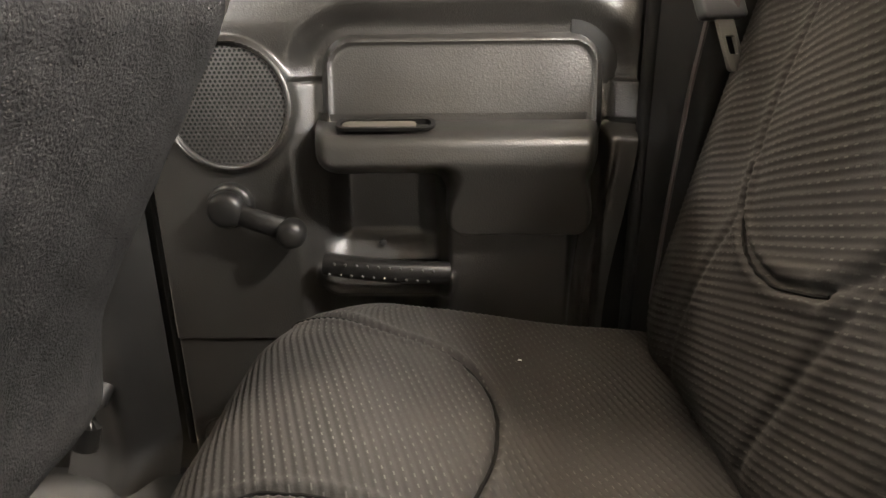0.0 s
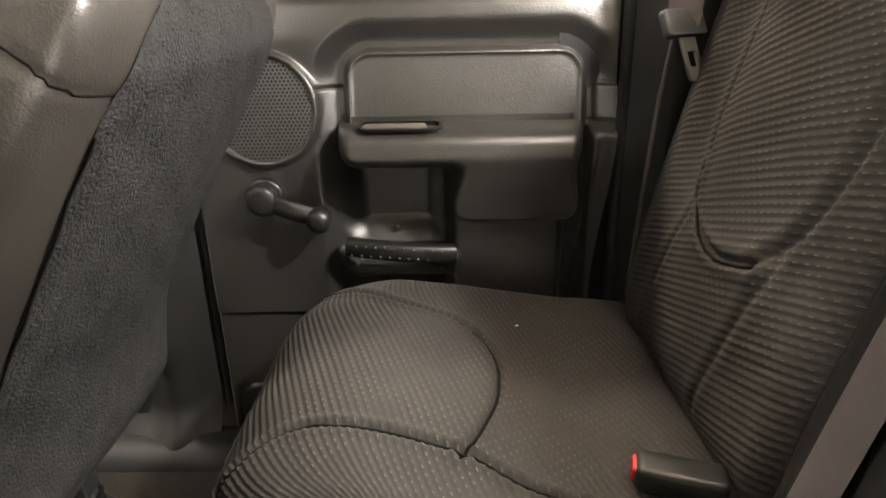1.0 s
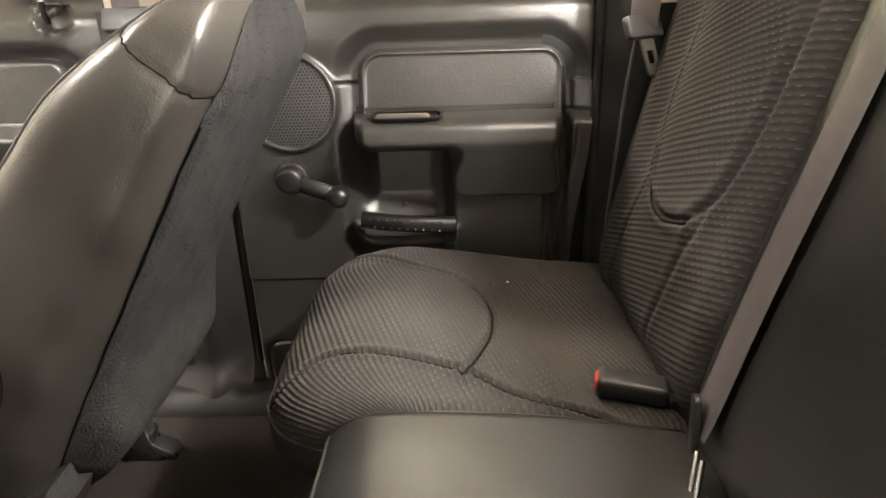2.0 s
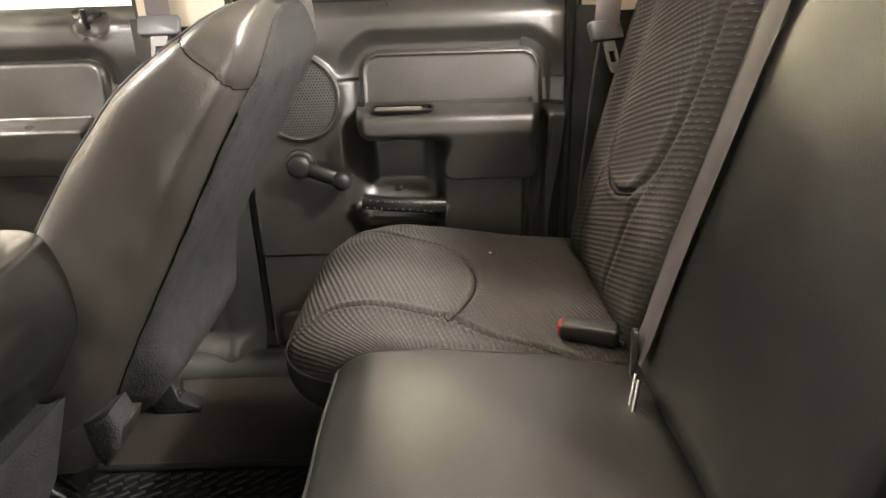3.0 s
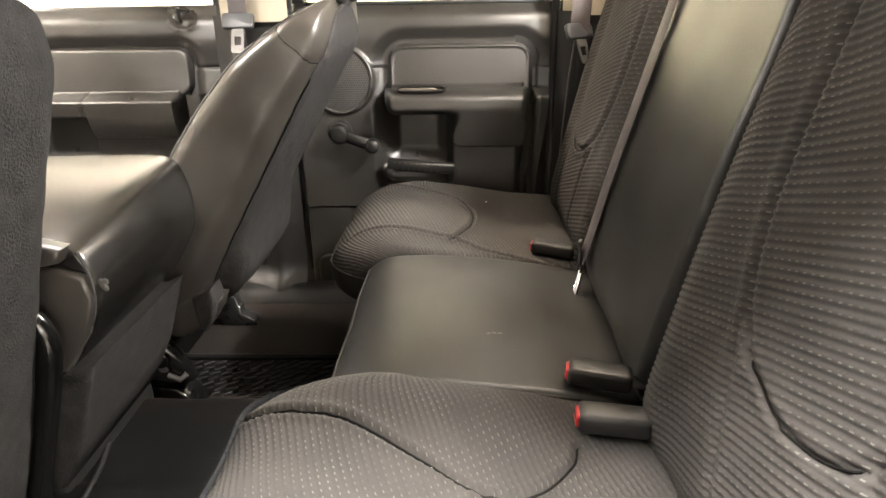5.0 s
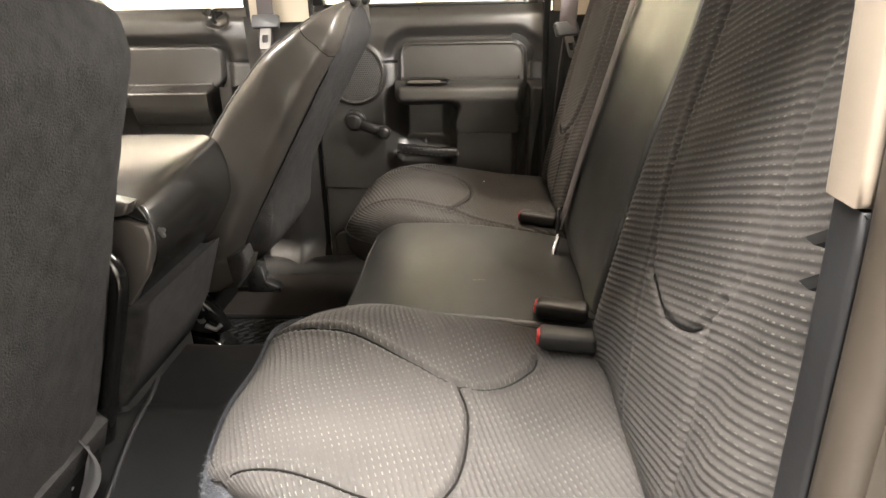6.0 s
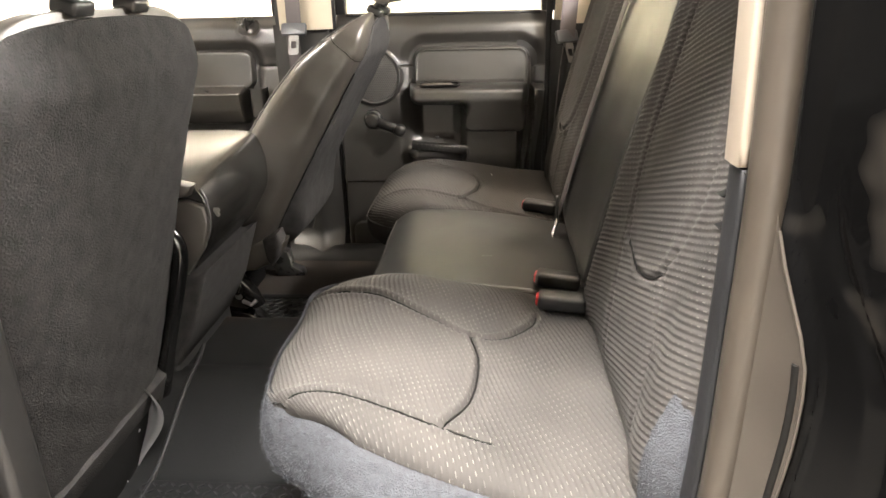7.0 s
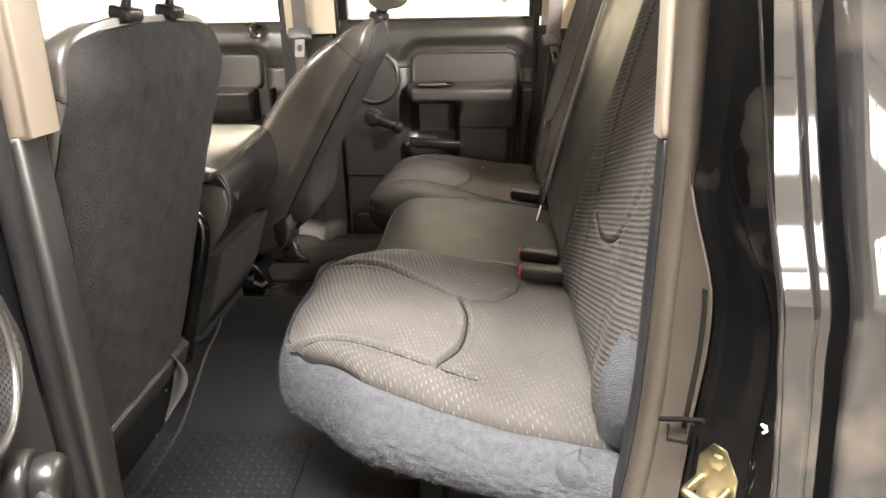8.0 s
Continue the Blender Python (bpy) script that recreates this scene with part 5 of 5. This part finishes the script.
# ---- front seats ----
def front_seat(label, x, yc, z, lean, HW, wrap, s0=0.0, deep=0.0, shoulder=0.20):
    """wrap: how far the vinyl sides come round onto the back."""
    t = thing("front_seat", label, "car seat", (0, 0, 0), "front seats")
    s = np.concatenate([np.linspace(s0, 0.62, 160), 0.62 + 0.18 * np.sin(np.linspace(0.012, 1, 80) * math.pi / 2)])
    wide = np.where(s < 0.56, HW - 0.018 * smoothstep(0.2, 0.0, s), HW * (1 - shoulder * np.clip((s - 0.57) / 0.23, 0, 1) ** 3.5))
    fine = np.linspace(-0.1, 0.9, 1001)
    thick = np.interp(fine, (0, 0.2, 0.41, 0.515, 0.613, 0.707, 0.777, 0.80), (0.115, 0.145, 0.156, 0.143, 0.121, 0.088, 0.058, 0.050))
    thick = np.convolve(np.pad(thick, 25, mode="edge"), np.ones(51) / 51, "valid")
    front = np.interp(s, fine, thick) + deep * smoothstep(0.05, 0.25, s) * smoothstep(0.82, 0.62, s)
    rear = 0.036 * smoothstep(0.70, 0.81, s)
    pin = np.sqrt(np.clip(1 - np.clip((s - 0.735) / 0.0655, 0, 1) ** 2.4, 0.0, 1))
    a = np.linspace(0, 2 * math.pi, 96, endpoint=False)
    ca, sa = np.cos(a), np.sin(a)
    pw = 2 / 4.2
    cx, cy = np.sign(ca) * np.abs(ca) ** pw, np.sign(sa) * np.abs(sa) ** pw
    mid = -(front + rear) / 2
    bolster = 0.012 * np.abs(cy) ** 3 * (cx < 0)
    X = mid[:, None] + ((front - rear)[:, None] / 2) * cx[None, :] * (0.25 + 0.75 * pin[:, None]) - bolster[None, :] * smoothstep(0.0, 0.2, s)[:, None] * pin[:, None]
    Y = wide[:, None] * cy[None, :] * (0.45 + 0.55 * pin[:, None])
    X += 0.004 * np.sin(math.pi * np.clip(s / 0.7, 0, 1))[:, None] * (cx > 0)[None, :] * (1 - np.abs(cy[None, :]) ** 2)
    Zz = np.repeat(s[:, None], 96, 1)
    # soft creases in the stretched vinyl
    Y += 0.0016 * np.sin(Zz * 41 + cx[None, :] * 3) * np.sin(Zz * 17 + 1) * np.sign(cy)[None, :] * (np.abs(cy)[None, :] > 0.7)
    # cross seam near the top of each bolster
    seam_s = 0.708 - 0.016 * cx
    seam = np.exp(-((Zz - seam_s[None, :]) / 0.005) ** 2) * (np.abs(cy)[None, :] > 0.6)
    X -= 0.0012 * seam * cx[None, :]
    Y -= 0.0018 * seam * np.sign(cy)[None, :]
    pts = np.stack([X, Y, Zz], -1)
    pts = np.concatenate([pts, pts[:, :1]], 1)
    body = finish("backrest", sheet(pts, flip=True), M_LEATHER, t, "smooth dark vinyl backrest with side bolsters")
    cap = bmesh.new()
    cap.faces.new([cap.verts.new(p) for p in pts[0][:-1]])
    part("bottom_cloth", cap, M_SUEDE, body)
    cap = bmesh.new()
    cap.faces.new([cap.verts.new(p) for p in pts[-1][:-1]])
    part("top_cover", cap, M_LEATHER, body)
    for sy in (-1, 1):
        ks = [k for k in range(96) if sy * cy[k] > 0.72]
        part("cross_seam", sweep([tuple(pts[int(np.argmin(np.abs(s - seam_s[k]))), k]) for k in ks], 0.0010, 6), M_THREAD, body)
    # cloth back panel, its edge rolled in
    u, w = np.meshgrid(np.linspace(-1, 1, 61), np.linspace(0, 1, 110), indexing="ij")
    start = 0.05 if s0 else 0.005
    sw = start + (0.793 - start) * w
    half = np.interp(sw, s, wide) - wrap - 0.010 * smoothstep(0.35, 0.0, w)
    half = half * np.sqrt(np.clip(1 - np.clip((sw - 0.655 - 0.2 * (0.20 - shoulder)) / (0.1385 - 0.2 * (0.20 - shoulder)), 0, 1) ** (3 if s0 else 10), 0.0, 1))
    PY = u * half
    fr, wd, pn = np.interp(sw, s, front), np.interp(sw, s, wide), np.interp(sw, s, pin)
    t_y = np.clip(np.abs(PY) / wd, 0, 0.999)
    rb = np.interp(sw, s, rear)
    PX = -(fr + rb) / 2 + (fr - rb) / 2 * (1 - t_y ** 4.2) ** (1 / 4.2) * (0.25 + 0.75 * pn) + 0.004 * np.sin(math.pi * np.clip(sw / 0.7, 0, 1)) * (1 - t_y ** 2)
    fuzz = np.random.RandomState(6).normal(0, 0.0002, PX.shape)
    PX = PX + 0.006 - 0.005 * smoothstep(0.93, 1.0, np.abs(u)) + 0.0012 * np.sin(PY * 60 + sw * 35) * np.sin(sw * 47) + fuzz
    if s0:
        PX = PX + 0.046 * np.exp(-((sw - 0.205) / 0.085) ** 2) * (1 - smoothstep(0.86, 1.0, np.abs(u)))
    panel = finish("back_panel", sheet(np.stack([PX, PY, sw], -1)), M_SUEDE, t, "worn charcoal cloth back panel")
    pile(panel, 4000, 0.0020, 12, (1, 0, 0), M_SUEDE)
    for sy in (-1, 1):
        line = [(float(PX[0 if sy < 0 else -1, k]) + 0.001, float(PY[0 if sy < 0 else -1, k]), float(sw[0, k])) for k in range(0, 92, 2)]
        part("seam", sweep(line, 0.0013, 6), M_THREAD, t)
    # double-stitched front edge of the bolster
    for sy in (-1, 1):
        k0 = int(np.argmin(np.abs(a - (math.radians(128) if sy > 0 else math.radians(232)))))
        for dk in (0, 2):
            part("piping", sweep([tuple(pts[i, k0 + dk * (1 if sy > 0 else -1)]) for i in range(6, 215, 6)], 0.0030, 6), M_STITCH, t, "raised stitched seam")
    # lower flap of the back panel
    if not s0:
        part("lower_flap", prism([(-0.10, -0.055), (-0.02, -0.065), (0.012, -0.04), (0.014, 0.03), (-0.02, 0.05), (-0.12, 0.03)], -HW + 0.028, HW - 0.028, bevel=0.012), M_SUEDE, t)
    hr = part("headrest", sweep([(-0.050, yy, 0.918) for yy in np.linspace(-0.135, 0.135, 12)], 0.088, 20, 0.55, up=(1, 0, 0), power=2.6), M_LEATHER, t, "padded vinyl headrest")
    for sy in (-0.074, 0.074):
        part("post", disc(-0.047, sy, 0.845, 0.0075, 0.13, "z", 16, 0.001), M_STEEL, hr)
        part("post_guide", move(box(-0.018, 0.018, -0.024, 0.024, -0.008, 0.012, 0.005), Matrix.Translation((-0.045, sy, 0.803))), M_BLACK, hr, "black plastic post guide")
    t.matrix_basis = pose(x, yc, z, 0, lean, 0)
    return t


def seat_base(seat, x, yc, side):
    """Cushion, rails and recliner on the floor below a front backrest."""
    part("seat_cushion", prism([(x - 0.56, 0.20), (x - 0.05, 0.17), (x + 0.0, 0.22), (x - 0.04, 0.33), (x - 0.45, 0.38), (x - 0.55, 0.33)], yc - 0.25, yc + 0.25, bevel=0.03, seg=3), M_LEATHER, seat)
    # near-black box in place of the shade under the seat
    part("shade_box", box(x - 0.50, x - 0.06 if side > 0 else x + 0.045, yc - (0.17 if side > 0 else 0.26), yc + (0.17 if side > 0 else 0.22), 0.0, 0.20 if side > 0 else 0.155, 0.01), M_VOID, seat)
    for sy in (-0.20, 0.20):
        part("rail", box(x - 0.5, x + 0.03, yc + sy - 0.02, yc + sy + 0.02, 0.02, 0.06, 0.005), M_STEEL, seat)
        part("rail_foot", prism([(x - 0.03, 0.0), (x + 0.07, 0.0), (x + 0.065, 0.018), (x + 0.03, 0.035), (x + 0.02, 0.09), (x - 0.03, 0.10)], yc + sy - 0.022, yc + sy + 0.022, bevel=0.004), M_STEEL, seat)
        part("recliner", disc(x - 0.01, yc + sy * 1.12, 0.165, 0.042, 0.02, "y", 24, 0.004), M_STEEL, seat, "dark steel recliner hinge")
        part("bracket", prism([(x - 0.05, 0.05), (x + 0.02, 0.05), (x + 0.02, 0.20), (x - 0.05, 0.22)], yc + sy * 1.1 - 0.004, yc + sy * 1.1 + 0.004, bevel=0.002), M_STEEL, seat)
        part("bolt", disc(x + 0.012, yc + sy * 1.2, 0.13, 0.012, 0.02, "y", 12, 0.003), M_CHROME, seat, "bright bolt head")


seat_pass = front_seat("dark vinyl front passenger seat reclined, charcoal cloth back", -0.556, 0.530, 0.150, 30.5, 0.26, 0.050, 0.10, 0.025)
seat_base(seat_pass, -0.60, 0.530, 1)
part("skirt", prism([(-0.615, 0.300), (-0.486, 0.296), (-0.440, 0.290), (-0.452, 0.258), (-0.485, 0.226), (-0.53, 0.206), (-0.585, 0.202)], 0.276, 0.350, bevel=0.014, seg=3), M_LEATHER, seat_pass, "sagging vinyl skirt below the backrest")
part("cloth_tail", prism([(-0.496, 0.300), (-0.452, 0.322), (-0.444, 0.290), (-0.456, 0.250), (-0.478, 0.222), (-0.490, 0.245)], 0.268, 0.330, bevel=0.010, seg=3), M_SUEDE, seat_pass, "grey cloth tail of the back panel")


def adjuster(seat, x, y):
    lever = part("adjuster", sweep(curve_pts([(x - 0.045, y, 0.205), (x, y - 0.012, 0.185), (x + 0.035, y - 0.008, 0.140), (x + 0.050, y, 0.095)], 8), 0.026, 14, 0.7, up=(0, 1, 0)), M_GLOSS, seat, "glossy black recliner mechanism")
    part("pivot", disc(x + 0.012, y - 0.030, 0.160, 0.020, 0.018, "y", 20, 0.005), M_GLOSS, lever)
    part("spring_end", sweep([(x + 0.02, y - 0.026, 0.118), (x + 0.045, y - 0.028, 0.108), (x + 0.058, y - 0.02, 0.118)], 0.006, 8), M_CHROME, lever)
    part("foot", prism([(x - 0.07, 0.0), (x + 0.075, 0.0), (x + 0.07, 0.03), (x + 0.03, 0.075), (x - 0.06, 0.09)], y - 0.02, y + 0.05, bevel=0.006), M_GLOSS, lever)


adjuster(seat_pass, -0.595, 0.300)
seat_drive = front_seat("dark vinyl driver's seat with worn charcoal cloth back", -0.612, -0.380, 0.120, 16.5, 0.276, 0.007, shoulder=0.10)
seat_base(seat_drive, -0.65, -0.380, -1)


def console2():
    t = thing("center_console", "folded front middle seat with a smooth vinyl armrest top", "console", (-0.65, 0.1, 0.3))
    out = curve_pts([(-1.05, 0.570), (-0.80, 0.578), (-0.60, 0.580), (-0.525, 0.579), (-0.495, 0.575), (-0.474, 0.562), (-0.462, 0.537), (-0.456, 0.505), (-0.461, 0.46), (-0.485, 0.415), (-0.515, 0.37), (-0.545, 0.345)], 8)
    loop = [tuple(p) for p in out] + [(-0.72, 0.40), (-1.05, 0.42)]
    pad = prism(loop, -0.085, 0.285, bevel=0.009, seg=4)
    for v in pad.verts:
        v.co.z += (v.co.y - 0.10) * math.tan(radians(5.5)) * float(smoothstep(0.46, 0.56, v.co.z))
    part("armrest", pad, M_CONSOLE, t, "smooth black vinyl armrest pad")
    part("welt", sweep([(x - 0.004, -0.089, z) for x, z in out[44:84]], 0.0026, 6), M_STITCH, t, "raised seam along the pad's edge")
    part("top_lip", prism([(-0.98, 0.525), (-0.55, 0.528), (-0.490, 0.540), (-0.478, 0.562), (-0.52, 0.572), (-0.98, 0.566)], -0.112, -0.080, bevel=0.008, seg=3), M_LEATHER, t, "worn brown vinyl lip")
    part("side_cover", prism([(-0.58, 0.36), (-0.525, 0.362), (-0.478, 0.425), (-0.460, 0.48), (-0.466, 0.515), (-0.50, 0.528), (-0.60, 0.52)], -0.098, -0.080, bevel=0.006), M_LEATHER, t, "worn brown vinyl side cover")
    part("lower_back", prism([(-0.53, 0.345), (-0.497, 0.36), (-0.545, 0.22), (-0.60, 0.12), (-0.75, 0.10), (-0.75, 0.36)], -0.075, 0.27, bevel=0.012), M_SUEDE, t, "grey cloth lower back")
    part("hinge_arm", sweep(curve_pts([(-0.62, -0.128, 0.50), (-0.555, -0.128, 0.485), (-0.520, -0.128, 0.44), (-0.535, -0.128, 0.36), (-0.58, -0.128, 0.22), (-0.62, -0.128, 0.08)], 8), 0.019, 12, 0.8, up=(0, 1, 0)), M_GLOSS, t, "black steel hinge arm")
    part("base", box(-0.95, -0.60, -0.06, 0.26, 0.0, 0.16, 0.02), M_BLACK, t)
    rng = random.Random(5)
    bm = bmesh.new()
    for k in range(5):
        bmesh.ops.create_icosphere(bm, subdivisions=1, radius=0.005, matrix=Matrix.Translation((-0.446 + 0.006 * rng.random(), -0.092 + 0.004 * rng.random(), 0.495 + 0.012 * rng.random())) @ Matrix.Diagonal((1, 0.6, 1.2, 1)))
    part("torn_seam", bm, M_PALE, t, "torn seam with pale padding")


console2()


# ---- floor covering ----
def floor_mats():
    t = thing("floor_liner", "black rubber floor liner over the tunnel with folds and brown stains", "floor mat", (-0.42, 0.1, 0))
    hump = lambda y: 0.012 + 0.088 * smoothstep(-0.34, -0.06, y) * smoothstep(0.325, 0.205, y)
    X, Yl = np.meshgrid(np.linspace(-0.80, -0.13, 50), np.linspace(-0.72, 0.335, 110), indexing="ij")
    Zl = hump(Yl) + 0.0018 * np.sin(X * 31 + Yl * 9) * np.sin(Yl * 23 + X * 7) + 0.004 * np.exp(-((Yl + 0.055 + 0.02 * X) / 0.006) ** 2) + 0.005 * np.exp(-((Yl + 0.335) / 0.006) ** 2)
    finish("liner", sheet(np.stack([X, Yl, Zl], -1)), M_MAT, t)
    part("raised_border", sweep([(x, y, float(hump(y)) + 0.002) for x, y in curve_pts([(-0.655, 0.33), (-0.640, 0.22), (-0.612, 0.10), (-0.575, -0.05), (-0.560, -0.30), (-0.552, -0.45), (-0.55, -0.70)], 8)], 0.0055, 8), M_RUBBER, t)
    part("edge_lip", sweep([(x, 0.335, 0.014) for x in np.linspace(-0.70, -0.14, 12)], 0.008, 8), M_FLOOR, t, "brown dusty edge of the liner")
    mat = thing("floor_mat", "ribbed rubber mat with brown dirt on the near footwell", "floor mat", (-0.4, -0.5, 0.012))
    part("sheet", prism(round_outline(-0.575, -0.245, -0.695, -0.325, 0.03, 5), 0.0125, 0.018, axis="z", bevel=0.002), M_MAT, mat)
    rb = bmesh.new()
    for i in range(17):
        for j in range(20):
            b = Matrix.Translation((-0.562 + 0.0188 * i, -0.685 + 0.0182 * j, 0.0188)) @ Matrix.Rotation(radians(40 if (i + j) % 2 else -40), 4, "Z") @ Matrix.Diagonal((0.0135, 0.0032, 0.004, 1))
            bmesh.ops.create_cube(rb, size=1, matrix=b)
    ob = part("ribs", rb, M_RUBBER, mat)
    ob["kind"] = "stuff"
    far = thing("floor_mat", "dark rubber floor mat with raised herringbone bars in the far footwell", "floor mat", (-0.48, 0.43, 0))
    part("sheet", prism(round_outline(-0.76, -0.20, 0.346, 0.520, 0.02, 5), 0.001, 0.008, axis="z", bevel=0.002), M_MAT, far)
    part("raised_edge", sweep([(-0.74, 0.522, 0.012), (-0.21, 0.522, 0.012)], 0.009, 8), M_RUBBER, far)
    bar = box(-0.014, 0.014, -0.0042, 0.0042, 0, 0.006, 0.0016, 1)
    bar_mesh = bpy.data.meshes.new("herringbone_bar")
    bar.to_mesh(bar_mesh)
    bar.free()
    bar_mesh.materials.append(M_RUBBER)
    for i in range(18):
        for j in range(7):
            ob = new("herringbone_bar", bar_mesh)
            ob.parent = far
            ob.matrix_parent_inverse = world_of(far).inverted()
            ob.matrix_basis = pose(-0.735 + 0.030 * i + (0.006 if j % 2 else 0.0), 0.362 + 0.0225 * j, 0.0075, 0, 0, 36)
    s = thing("seat_bracket", "dark steel bracket with a bright rod under the driver's seat", "bracket", (-0.63, -0.31, 0.0))
    part("rod", sweep([(-0.605, -0.255, 0.085), (-0.628, -0.312, 0.052), (-0.60, -0.335, 0.005)], 0.0024, 8), M_CHROME, s)
    part("plate", box(-0.68, -0.615, -0.34, -0.30, 0.0, 0.035, 0.004), M_STEEL, s)
    p = thing("plastic_flap", "pale grey plastic flap under the seat", "flap", (-0.61, -0.23, 0.05))
    S, Tt = np.meshgrid(np.linspace(0, 1, 10), np.linspace(0, 1, 14), indexing="ij")
    X = -0.635 + 0.055 * S * (0.6 + 0.8 * np.sin(math.pi * Tt)) + 0.01 * np.sin(6 * Tt)
    finish("sheet", sheet(np.stack([X, -0.20 - 0.07 * Tt + 0.02 * np.sin(5 * S), 0.165 - 0.15 * Tt], -1)), M_PALE, p)


floor_mats()


def under_seat():
    t = thing("under_seat_panel", "near-black panel in place of shade under the rear seats, with steel legs", "riser", (0.3, C, 0))
    # panel coloured near-black to stand for the shade below the cushions
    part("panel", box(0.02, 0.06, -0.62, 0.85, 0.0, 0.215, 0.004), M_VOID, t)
    part("leg", box(-0.04, 0.02, -0.40, -0.36, 0.0, 0.22, 0.004), M_STEEL, t)
    part("leg", box(-0.04, 0.02, 0.60, 0.64, 0.0, 0.22, 0.004), M_STEEL, t)


under_seat()


def lint():
    rng = random.Random(11)
    for x, y, z in ((0.116, 0.738, 0.3525), (-0.19, -0.52, 0.346), (0.05, -0.45, 0.362), (0.02, -0.30, 0.367)):
        bm = bmesh.new()
        bmesh.ops.create_icosphere(bm, subdivisions=1, radius=0.0022, matrix=Matrix.Translation((x, y, z)) @ Matrix.Diagonal((1.3, 0.8, 0.5, 1)))
        piece("lint", bm, M_LINT, "tiny white lint speck on the seat cloth", "lint", "lint specks")


lint()
